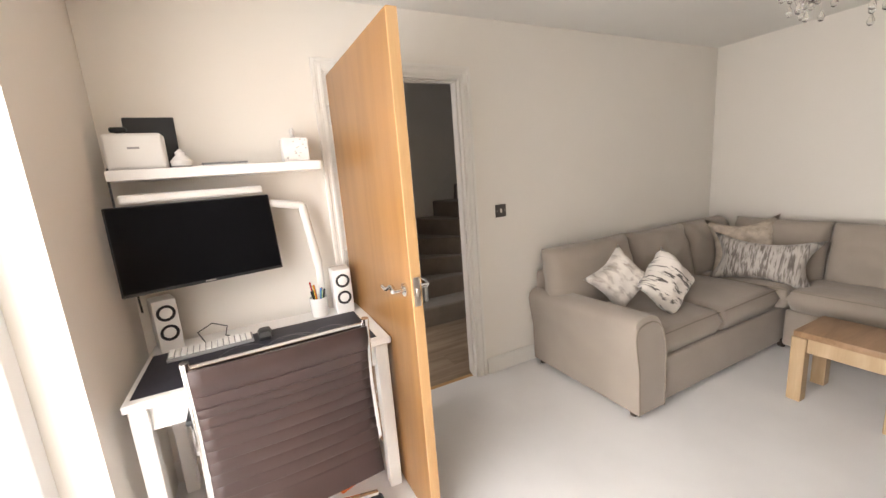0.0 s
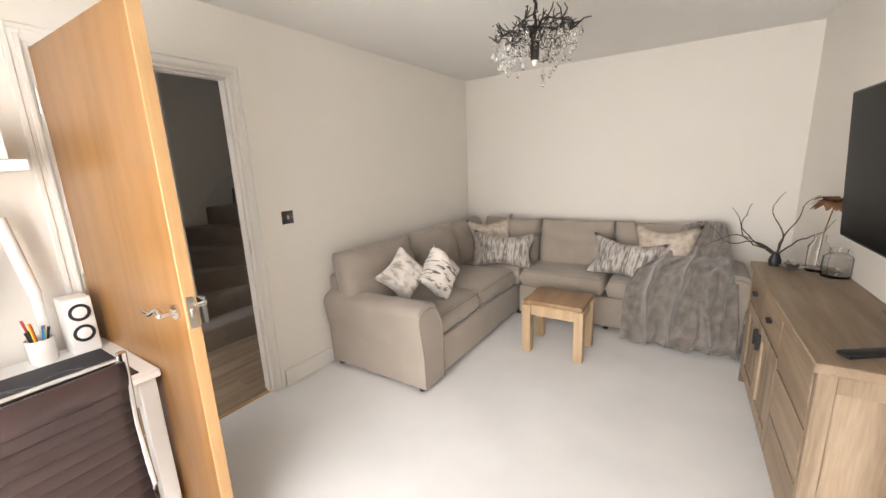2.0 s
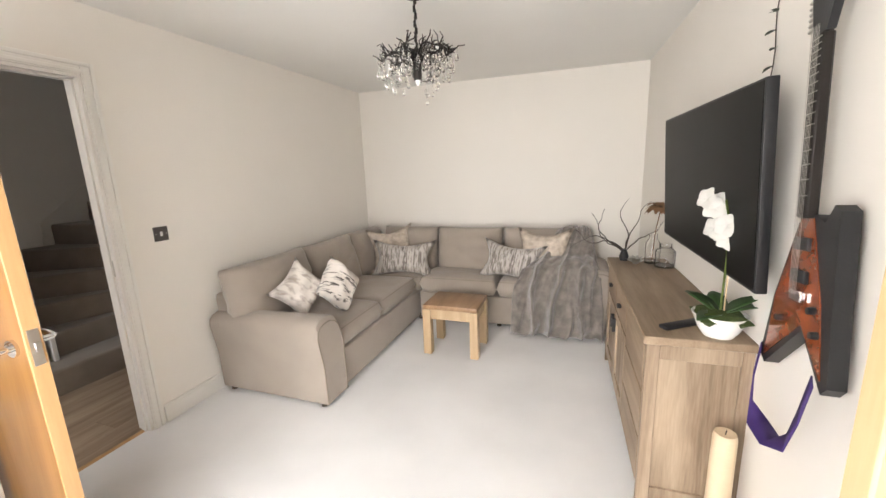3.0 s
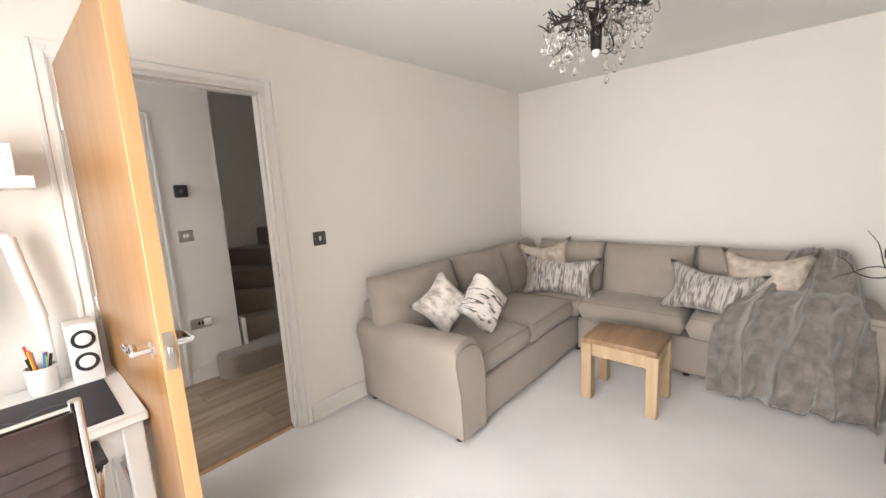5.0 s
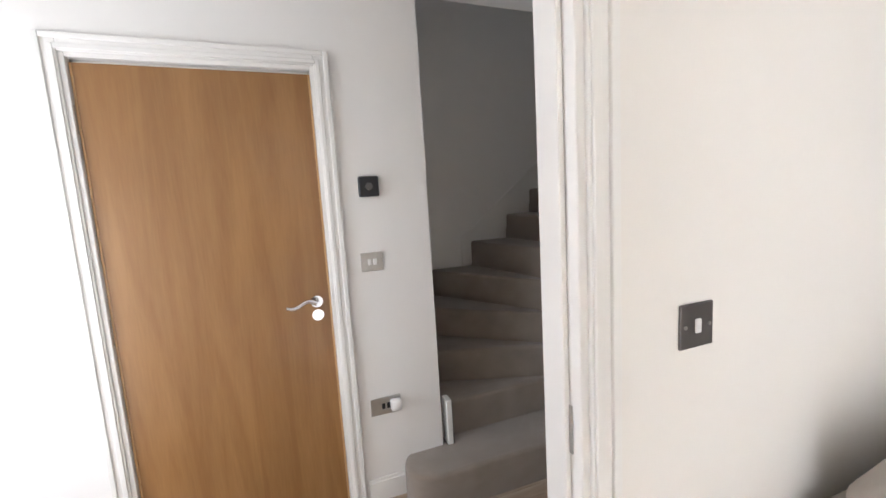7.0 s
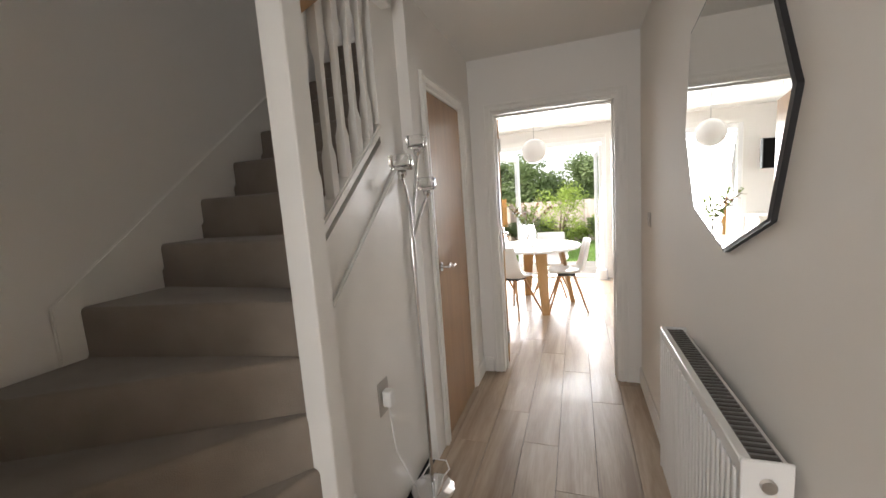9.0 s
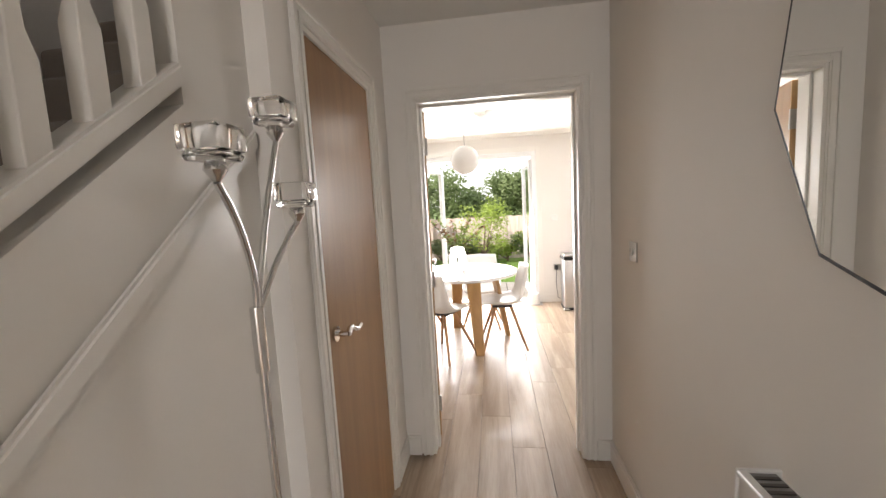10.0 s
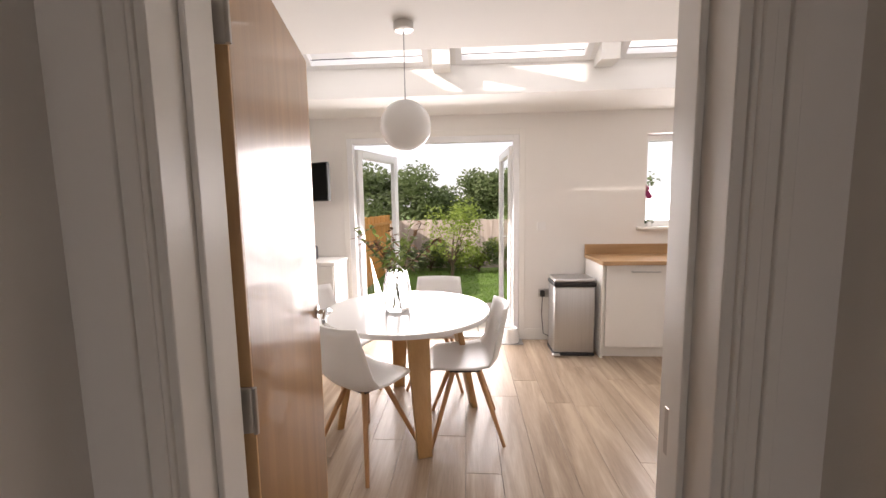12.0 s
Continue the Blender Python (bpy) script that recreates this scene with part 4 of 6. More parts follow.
# ---- twig chandelier ----
def twig_lamp(at):
    c = thing("chandelier", at, "black twig chandelier hung with clear glass drops", "chandelier")
    rr = random.Random(11)
    part("ceiling_rose", lathe(bmesh.new(), [(0.05, -0.03), (0.055, -0.005), (0.055, 0)], 20, (0, 0, H - at[2])), IRON, c)
    bm = bmesh.new()
    top = H - at[2] - 0.03
    n = int(top / 0.02)
    for k in range(n):
        z = 0.05 + (top - 0.05) * k / n
        a = k * 1.57
        pipe(bm, [(0.007 * math.cos(a), 0.007 * math.sin(a), z), (0.007 * math.cos(a), 0.007 * math.sin(a), z + 0.03)], 0.004, 5)
    pipe(bm, [(0, 0, -0.05), (0, 0, top)], 0.004, 6)
    part("chain", bm, IRON, c)
    part("lamp_holder", lathe(bmesh.new(), [(0.02, -0.10), (0.024, -0.02), (0.012, 0.05)], 12), IRON, c)
    part("bulb", lathe(bmesh.new(), [(0.004, -0.125), (0.013, -0.115), (0.014, -0.10), (0.010, -0.085)], 12), OPAL, c)
    drops = bmesh.new()
    for i in range(13):
        a = i * 2 * math.pi / 13 + rr.uniform(-0.2, 0.2)
        bm = bmesh.new()
        L = rr.uniform(0.13, 0.25)
        pts = [Vector((0.015 * math.cos(a), 0.015 * math.sin(a), -0.02))]
        for k in range(1, 7):
            u = k / 6
            pts.append(Vector(((0.015 + L * u) * math.cos(a + 0.15 * math.sin(3 * u + i)), (0.015 + L * u) * math.sin(a + 0.15 * math.sin(3 * u + i)), -0.02 + 0.06 * math.sin(2.2 * u + 0.6 * i % 2) + rr.uniform(-0.012, 0.012))))
        pipe(bm, pts, [0.006, 0.0055, 0.005, 0.0045, 0.004, 0.0035, 0.003], 6)
        for k in range(1, 7):
            for s in range(2):
                d = Vector((rr.uniform(-1, 1), rr.uniform(-1, 1), rr.uniform(-0.4, 1.0))).normalized()
                q = pts[k] + d * rr.uniform(0.03, 0.06)
                q2 = q + Vector((rr.uniform(-1, 1), rr.uniform(-1, 1), rr.uniform(-0.3, 1.0))).normalized() * rr.uniform(0.015, 0.035)
                pipe(bm, [pts[k], q, q2], [0.0035, 0.003, 0.002], 5)
                e = q + Vector((rr.uniform(-0.01, 0.01), rr.uniform(-0.01, 0.01), -rr.uniform(0.03, 0.10)))
                lathe(drops, [(0.001, 0.018), (0.007, 0.006), (0.011, -0.008), (0.009, -0.017), (0.003, -0.022)], 8, e)
                pipe(drops, [q, e + Vector((0, 0, 0.012))], 0.0008, 3, False)
        part("branch", bm, IRON, c)
    tagged(part("glass_drops", drops, CRYSTAL, c, "clear glass drops"), kind="stuff")
    return c


twig_lamp((1.57, 2.07, 2.03))

# ---- desk corner ----
dk = thing("desk", (0.05, -0.31, 0), "white desk with square legs against the wall", "desk")
part("desktop", box(0, 0.585, 0, 0.955, 0.72, 0.75, 0.004), WHITE_PLASTIC, dk)
for x in (0.02, 0.515):
    for y in (0.01, 0.885):
        part("leg", box(x, x + 0.055, y, y + 0.055, 0, 0.72, 0.003), WHITE_PLASTIC, dk)
part("apron", box(0.53, 0.55, 0.065, 0.885, 0.62, 0.72), WHITE_PLASTIC, dk)
part("apron", box(0.04, 0.06, 0.065, 0.885, 0.62, 0.72), WHITE_PLASTIC, dk)
part("side_rail", box(0.075, 0.515, 0.90, 0.925, 0.62, 0.72), WHITE_PLASTIC, dk)
part("side_rail", box(0.075, 0.515, 0.03, 0.055, 0.62, 0.72), WHITE_PLASTIC, dk)
part("stretcher", pipe(bmesh.new(), [(0.075, 0.91, 0.34), (0.515, 0.91, 0.34)], 0.008, 8), CHROME, dk)
mt = thing("desk_mat", (0.20, -0.29, 0.7505), "black desk mat with faint printed rings", "desk mat")
part("mat", box(0, 0.40, 0, 0.88, 0, 0.003, 0.0012), MAT_BLACK, mt)
for (cx, cy, r) in ((0.22, 0.35, 0.09), (0.24, 0.55, 0.11), (0.20, 0.72, 0.07), (0.2, 0.55, 0.06)):
    part("printed_ring", pipe(bmesh.new(), [(cx + r * math.cos(a), cy + r * math.sin(a), 0.0032) for a in np.linspace(0.4, 4.8, 24)], 0.0008, 4), GREY_METAL, mt)

mo = thing("monitor", pose(0.235, -0.022, 1.225, 0, -9, 12.5), "black curved-edge computer monitor on a desk arm", "monitor")
part("casing", box(-0.03, 0.0, -0.305, 0.305, -0.178, 0.178, 0.005, 2), BLACK, mo)
part("screen", box(0.0, 0.002, -0.298, 0.298, -0.165, 0.172), SCREEN, mo)
part("maker_mark", box(0.0, 0.0015, -0.02, 0.02, -0.174, -0.168), NICKEL, mo, "small silver maker's mark")
ar = thing("screen_mount", (0, 0, 0), "white jointed monitor arm clamped to the desk", "screen mount")
part("lower_arm", pipe(bmesh.new(), [(0.10, 0.46, 1.02), (0.09, 0.42, 1.33)], 0.022, 12), WHITE_PLASTIC, ar)
part("upper_arm", pipe(bmesh.new(), [(0.09, 0.42, 1.33), (0.12, 0.25, 1.36), (0.16, 0.02, 1.27)], 0.02, 12), WHITE_PLASTIC, ar)
part("post", pipe(bmesh.new(), [(0.10, 0.46, 0.75), (0.10, 0.46, 1.03)], 0.018, 12), WHITE_PLASTIC, ar)
part("wall_plate", box(0.0, 0.018, 0.20, 0.27, 1.14, 1.30, 0.003), BLACK, ar, "black steel wall plate")
part("pivot_bar", pipe(bmesh.new(), [(0.018, 0.235, 1.22), (0.10, 0.15, 1.22), (0.15, 0.05, 1.22)], 0.014, 10), BLACK, ar)
part("head_bracket", box(0.13, 0.20, -0.05, 0.06, 1.17, 1.30, 0.008), BLACK, ar)
lb = thing("light_bar", (0, 0, 0), "white lamp bar resting along the monitor's top", "desk lamp")
part("bar", box(0.0, 0.04, -0.26, 0.27, 0, 0.035, 0.010, 3, pose(0.185, -0.022, 1.405, 0, -9, 12.5)), WHITE_PLASTIC, lb)

sh = thing("wall_shelf", (0, -0.30, 1.50), "white floating shelf above the desk", "shelf")
part("board", box(0, 0.235, 0, 0.815, 0, 0.042, 0.002), WHITE_PLASTIC, sh)
ro = thing("router", (0.10, -0.30, 1.5425), "white broadband router with rounded shell", "router")
part("shell", box(0.0, 0.09, 0.0, 0.20, 0, 0.145, 0.014, 3), WHITE_PLASTIC, ro)
part("maker_mark", box(0.09, 0.0908, 0.08, 0.12, 0.082, 0.09), GREY_METAL, ro)
part("lead", pipe(bmesh.new(), [(0.03, 0.01, 0.05), (0.05, -0.012, 0.0), (0.05, -0.014, -0.3), (0.06, 0.0, -0.6)], 0.004, 6), BLACK, ro)
ta = thing("tablet", pose(0.035, -0.235, 1.544, 0, -10, 0), "dark tablet leaning against the wall", "tablet")
part("body", box(0, 0.008, -0.02, 0.17, 0, 0.235, 0.0035), BLACK, ta)
wc = thing("webcam", (0.10, -0.255, 1.688), "small black webcam on the router", "webcam")
part("head", box(-0.012, 0.012, -0.03, 0.03, 0.012, 0.034, 0.008, 2), BLACK, wc)
part("stand", box(-0.006, 0.006, -0.01, 0.01, 0.0, 0.012), BLACK, wc)
ow = thing("ornament", (0.15, -0.05, 1.542), "small white round ornament on the shelf", "ornament")
part("body", lathe(bmesh.new(), [(0.02, 0), (0.04, 0.01), (0.042, 0.03), (0.018, 0.055), (0.020, 0.066), (0.006, 0.078)], 16), CERAMIC, ow)
nb = thing("notebook", (0.07, 0.02, 1.5425), "spiral notebooks stacked flat on the shelf", "notebook")
part("cover", box(0, 0.13, 0, 0.19, 0, 0.006), PAPER, nb)
part("cover", box(0.005, 0.128, 0.006, 0.185, 0.0065, 0.014), GREY_METAL, nb)
for k in range(16):
    part("binding_ring", pipe(bmesh.new(), [(0.131 + 0.006 * math.cos(a), 0.012 + k * 0.011, 0.007 + 0.008 * math.sin(a)) for a in np.linspace(0, 6.0, 8)], 0.001, 4), BLACK, nb)
tb = thing("tissue_box", (0.08, 0.36, 1.5425), "white speckled cube tissue box", "tissue box")
part("carton", box(0, 0.115, 0, 0.115, 0, 0.11, 0.002), PAPER, tb)
bm = bmesh.new()
lathe(bm, [(0.03, 0), (0.02, 0.02), (0.026, 0.035), (0.008, 0.05)], 9, (0.057, 0.057, 0.11), 1, 0.5)
part("tissue", bm, PAPER, tb)
rr = random.Random(2)
for k in range(14):
    y, z = rr.uniform(0.01, 0.105), rr.uniform(0.01, 0.1)
    part("speckle", box(0.115, 0.1156, y, y + 0.006, z, z + 0.004), GREY_METAL, tb)


def speaker(at, yaw):
    s = thing("desk_speaker", pose(*at, 0, 0, yaw), "white two-driver desktop loudspeaker", "speaker", "desk speakers")
    part("cabinet", box(-0.06, 0.06, -0.045, 0.045, 0, 0.235, 0.006, 2), WHITE_PLASTIC, s)
    for z in (0.085, 0.175):
        d = part("driver", lathe(bmesh.new(), [(0.036, 0), (0.036, 0.004), (0.026, 0.004), (0.024, 0.001), (0.002, 0.001)], 24), BLACK, s)
        d.matrix_basis = Matrix.Translation((0.06, 0, z)) @ pose(0, 0, 0, 0, 90, 0)
        c = part("cone", lathe(bmesh.new(), [(0.025, 0.0005), (0.022, 0.002), (0.010, 0.004), (0.002, 0.005)], 20), WHITE_PLASTIC, s)
        c.matrix_basis = Matrix.Translation((0.0605, 0, z)) @ pose(0, 0, 0, 0, 90, 0)
    return s


speaker((0.13, 0.555, 0.7505), 0)
speaker((0.12, -0.235, 0.7505), 18)
pc = thing("pen_pot", (0.14, 0.43, 0.7505), "white mug filled with pens and scissors", "pen pot")
part("mug", lathe(bmesh.new(), [(0.038, 0), (0.043, 0.01), (0.045, 0.10), (0.040, 0.10), (0.037, 0.01)], 18), CERAMIC, pc)
rr = random.Random(4)
for k, mm in enumerate((RED, BLUE, YELLOW, BLACK, LIME, ORANGE, BLACK, RED, TEAL, BLACK)):
    a = rr.uniform(0, 6.28)
    r = rr.uniform(0.01, 0.026)
    part("pen", pipe(bmesh.new(), [(r * 0.5 * math.cos(a), r * 0.5 * math.sin(a), 0.012), (r * 1.9 * math.cos(a), r * 1.9 * math.sin(a), rr.uniform(0.12, 0.19))], 0.0045, 6), mm, pc)
kb = thing("keyboard", pose(0.27, -0.06, 0.7540, 0, 0, 4), "compact white keyboard with low keys", "keyboard")
part("case", box(-0.055, 0.055, -0.165, 0.165, 0, 0.014, 0.003), GREY_METAL, kb)
for r in range(5):
    for k in range(14):
        part("key", box(-0.048 + r * 0.0195, -0.032 + r * 0.0195, -0.158 + k * 0.0227, -0.139 + k * 0.0227, 0.014, 0.022, 0.002), WHITE_PLASTIC, kb)
ms = thing("computer_mouse", (0.29, 0.155, 0.7540), "black rounded computer mouse", "mouse")
part("shell", pad(0.10, 0.062, 0.05, Matrix.Translation((0, 0, 0.018)), 8, 0.5, 0), BLACK, ms)
cb = thing("cable", (0, 0, 0), "looped black cable behind the keyboard", "cable")
part("lead", pipe(bmesh.new(), [(0.20, -0.09, 0.76), (0.15, -0.12, 0.80), (0.13, -0.06, 0.825), (0.14, 0.0, 0.80), (0.17, -0.01, 0.765), (0.2, 0.04, 0.757)], 0.003, 6), BLACK, cb)

# ---- office chair ----
ch = thing("office_chair", pose(0.70, 0.20, 0, 0, 0, 2), "brown ribbed leather office chair with chrome frame", "office chair")
bm = bmesh.new()
nu, nv = 16, 150
grid = []
for j in range(nv + 1):
    v = j / nv
    z = 0.40 + 0.545 * v
    xb = 0.20 + 0.06 * (1 - v) ** 2 - 0.03 * math.sin(v * 3.1) + 0.045 * v
    rib = 0.0
    if 0.14 < v < 0.78:
        rib = 0.007 * abs(math.sin((v - 0.14) / 0.64 * math.pi * 9)) ** 0.45 - 0.007
    if v > 0.86:
        rib = 0.012 * math.sin((v - 0.86) / 0.14 * math.pi)
    grid.append([bm.verts.new((xb + rib + 0.012 * (1 - (2 * i / nu - 1) ** 2), -0.255 + 0.51 * i / nu, z)) for i in range(nu + 1)])
for a, b in zip(grid, grid[1:]):
    for i in range(nu):
        bm.faces.new((a[i], a[i + 1], b[i + 1], b[i]))
ob = part("backrest", bm, LEATHER, ch)
sd = ob.modifiers.new("thick", "SOLIDIFY")
sd.thickness, sd.offset = 0.022, 1
part("seat", pad(0.50, 0.52, 0.075, Matrix.Translation((-0.06, 0, 0.475)), 12, 0.2, 0.004), LEATHER, ch)
for s in (-1, 1):
    pts = [(-0.30, s * 0.265, 0.47), (0.0, s * 0.265, 0.445), (0.17, s * 0.265, 0.45), (0.235, s * 0.265, 0.52), (0.20, s * 0.265, 0.72), (0.225, s * 0.265, 0.965)]
    part("side_rail", pipe(bmesh.new(), pts, 0.013, 12), CHROME, ch)
    part("armrest", pipe(bmesh.new(), [(0.19, s * 0.275, 0.66), (0.05, s * 0.30, 0.675), (-0.14, s * 0.30, 0.67), (-0.20, s * 0.29, 0.60), (-0.19, s * 0.275, 0.46)], 0.011, 10), CHROME, ch)
    part("arm_pad", box(-0.13, 0.06, s * 0.30 - 0.02, s * 0.30 + 0.02, 0.682, 0.70, 0.006), BLACK, ch)
part("cross_bar", pipe(bmesh.new(), [(0.215, -0.265, 0.94), (0.215, 0.265, 0.94)], 0.010, 10), CHROME, ch)
part("column", lathe(bmesh.new(), [(0.028, 0.10), (0.028, 0.28), (0.018, 0.28), (0.018, 0.44)], 14), CHROME, ch)
for k in range(5):
    a = 2 * math.pi * k / 5 + 0.3
    c, s = math.cos(a), math.sin(a)
    lg = part("base_leg", pipe(bmesh.new(), [(0.02 * c, 0.02 * s, 0.12), (0.29 * c, 0.29 * s, 0.075)], [0.02, 0.013], 8), CHROME, ch)
    part("castor", pipe(bmesh.new(), [(0.29 * c - 0.02 * s, 0.29 * s + 0.02 * c, 0.028), (0.29 * c + 0.02 * s, 0.29 * s - 0.02 * c, 0.028)], 0.028, 14), BLACK, lg)

ob = thing("orange_box", pose(0.40, 0.42, 0, 0, 0, 20), "orange and black cardboard box under the desk", "box")
part("carton", box(-0.11, 0.11, -0.10, 0.10, 0, 0.16, 0.003), ORANGE, ob)
part("black_corner", box(0.1105, 0.112, 0.0, 0.10, 0.05, 0.16), BLACK, ob)
part("printed_bar", box(0.112, 0.1125, 0.02, 0.08, 0.08, 0.10), PAPER, ob)
pr = thing("alarm_sensor", pose(0.045, -0.305, 2.225, 0, 0, 45), "white alarm motion sensor high in the corner", "sensor")
part("body", box(-0.03, 0.03, -0.033, 0.033, 0, 0.11, 0.008, 2), WHITE_PLASTIC, pr)
part("indicator", box(0.03, 0.0315, -0.003, 0.003, 0.075, 0.079), RED, pr)


# ---- things on and round the sideboard ----
def curl(rr, start, heading, n, step, wander, lift=0.0):
    pts, d = [Vector(start)], Vector(heading).normalized()
    for _ in range(n):
        d = (d + Vector((rr.uniform(-1, 1), rr.uniform(-1, 1), rr.uniform(-1, 1) + lift)) * wander).normalized()
        pts.append(pts[-1] + d * step)
    return pts


def leaf_blade(bm, at, tip, width, droop=0.0, seg=5):
    """A folded leaf from its base to its tip."""
    at, tip = Vector(at), Vector(tip)
    d = tip - at
    side = d.cross(Vector((0, 0, 1)))
    side = side.normalized() if side.length > 1e-6 else Vector((1, 0, 0))
    up = side.cross(d).normalized()
    rows = []
    for k in range(seg + 1):
        u = k / seg
        w = width * math.sin(math.pi * min(0.98, 0.06 + u * 0.92)) ** 0.8
        c = at + d * u - Vector((0, 0, droop * u * u))
        rows.append([bm.verts.new(c - side * w + up * w * 0.3), bm.verts.new(c), bm.verts.new(c + side * w + up * w * 0.3)])
    for a, b in zip(rows, rows[1:]):
        bm.faces.new((a[0], a[1], b[1], b[0]))
        bm.faces.new((a[1], a[2], b[2], b[1]))


def flower(bm, at, face, size, rr, petals=5):
    at, face = Vector(at), Vector(face).normalized()
    q = face.to_track_quat("Z", "Y")
    for k in range(petals):
        a = 2 * math.pi * k / petals + rr.uniform(-0.1, 0.1)
        u, v = q @ Vector((math.cos(a), math.sin(a), 0)), q @ Vector((-math.sin(a), math.cos(a), 0))
        rows = []
        for s in (0.0, 0.3, 0.6, 0.85, 1.0):
            w = size * 0.5 * math.sin(math.pi * (0.1 + 0.85 * s))
            c = at + u * size * s + face * size * 0.22 * math.sin(s * 2.4)
            rows.append([bm.verts.new(c - v * w), bm.verts.new(c + face * size * 0.05), bm.verts.new(c + v * w)])
        for x, y in zip(rows, rows[1:]):
            bm.faces.new((x[0], x[1], y[1], y[0]))
            bm.faces.new((x[1], x[2], y[2], y[1]))


def orchid(at, height, petal, label, pot_r=0.09, n=7, spread=0.06, size=0.04, seed=1, toward=(-1, -0.5, 0)):
    rr = random.Random(seed)
    o = thing("orchid", at, label, "plant")
    part("pot", lathe(bmesh.new(), [(pot_r * 0.55, 0), (pot_r * 0.75, pot_r * 0.3), (pot_r, pot_r * 0.95), (pot_r * 0.95, pot_r * 0.95), (pot_r * 0.7, pot_r * 0.6)], 28), CERAMIC, o)
    part("moss", pad(pot_r * 1.8, pot_r * 1.8, pot_r * 0.5, Matrix.Translation((0, 0, pot_r * 0.82)), 10, 0.6, 0.012), MOSS, o)
    bm = bmesh.new()
    for k in range(6):
        a = rr.uniform(0, 6.28)
        leaf_blade(bm, (0, 0, pot_r * 0.9), (math.cos(a) * pot_r * 1.5, math.sin(a) * pot_r * 1.5, pot_r * rr.uniform(1.2, 2.2)), pot_r * 0.36, 0.03)
    sd = part("leaves", bm, LEAF, o).modifiers.new("thick", "SOLIDIFY")
    sd.thickness = 0.003
    part("stem", pipe(bmesh.new(), [(0, 0, pot_r * 0.8), (0.005, 0.01, height * 0.6), (-0.01, 0.0, height * 0.9), (-0.03, -0.03, height)], 0.004, 7), LEAF_GREY, o)
    part("stake", pipe(bmesh.new(), [(0.012, 0, pot_r * 0.8), (0.012, 0.004, height * 0.92)], 0.003, 6), STOOL_WOOD, o)
    for k in range(n):
        bm = bmesh.new()
        z = height * (0.72 + 0.28 * k / max(1, n - 1))
        flower(bm, (rr.uniform(-spread, spread * 0.4) - 0.01, rr.uniform(-spread, spread), z), Vector(toward) + Vector((rr.uniform(-0.4, 0.4), rr.uniform(-0.4, 0.4), rr.uniform(-0.2, 0.3))), size, rr)
        part("bloom", bm, petal, o)
    return o


orchid((2.91, 1.78, 0.80), 0.53, PETAL, "white orchid in a white bowl on the sideboard", 0.095, 9, 0.06, 0.044, 3, (-0.9, -1, 0.1))
rm = thing("remote_control", pose(2.80, 1.84, 0.801, 0, 0, 35), "black remote control lying on the sideboard", "remote control")
part("body", box(-0.10, 0.10, -0.022, 0.022, 0, 0.016, 0.005, 2), BLACK, rm)
for label, x, y, r, h in (("tall clear glass bottle vase", 2.86, 2.98, 0.045, 0.20), ("clear ribbed glass jar", 2.92, 2.88, 0.06, 0.15)):
    v = thing("glass_vase", (x, y, 0.80), label, "vase")
    part("vessel", lathe(bmesh.new(), [(r, 0), (r, h * 0.7), (r * 0.55, h * 0.85), (r * 0.6, h), (r * 0.52, h), (r * 0.48, h * 0.85), (r * 0.92, h * 0.68), (r * 0.92, 0.012)], 24), CLEAR, v)
rr = random.Random(8)
df = thing("dried_flower", (2.86, 2.98, 0.815), "dried brown flower head standing in the bottle", "dried flower")
part("stem", pipe(bmesh.new(), [(0, 0, 0), (0.01, 0.0, 0.2), (0.03, -0.02, 0.36)], 0.003, 6), DRIED, df)
bm = bmesh.new()
for k in range(16):
    a = k * 2.4
    leaf_blade(bm, (0.03, -0.02, 0.36), (0.03 + 0.10 * math.cos(a), -0.02 + 0.10 * math.sin(a), 0.39 + rr.uniform(0.02, 0.07)), 0.034, 0.09)
part("petals", bm, DRIED, df)
lo = thing("lotus_holder", (2.755, 2.93, 0.80), "silver lotus shaped tealight holder", "candle holder")
bm = bmesh.new()
for ring, (r, z, n) in enumerate(((0.06, 0.03, 8), (0.045, 0.05, 8))):
    for k in range(n):
        a = 2 * math.pi * (k + 0.5 * ring) / n
        leaf_blade(bm, (0.012 * math.cos(a), 0.012 * math.sin(a), 0.004), (r * math.cos(a), r * math.sin(a), z), 0.016)
part("petals", bm, NICKEL, lo)
part("cup", lathe(bmesh.new(), [(0.018, 0), (0.02, 0.02), (0.016, 0.02)], 14), NICKEL, lo)
bv = thing("twig_arrangement", (2.69, 3.02, 0.80), "bare contorted twigs in a small dark vase", "twigs")
part("vase", lathe(bmesh.new(), [(0.025, 0), (0.032, 0.03), (0.018, 0.07), (0.022, 0.08)], 16), BLACK, bv)
for k in range(7):
    part("twig", pipe(bmesh.new(), curl(rr, (0, 0, 0.06), (rr.uniform(-1, 0.8), rr.uniform(-0.3, 0.8), 0.7), 12, 0.035, 0.42, 0.12), [0.005 - 0.0003 * q for q in range(13)], 5), TWIG, bv)
cn = thing("tall_candle", (2.92, 1.62, 0), "tall pale wooden pillar candle on the floor", "candle")
part("pillar", lathe(bmesh.new(), [(0.04, 0), (0.042, 0.01), (0.04, 0.46), (0.035, 0.48), (0.01, 0.472)], 24), CANDLE, cn)
part("wick", pipe(bmesh.new(), [(0, 0, 0.47), (0.003, 0, 0.49)], 0.002, 5), BLACK, cn)

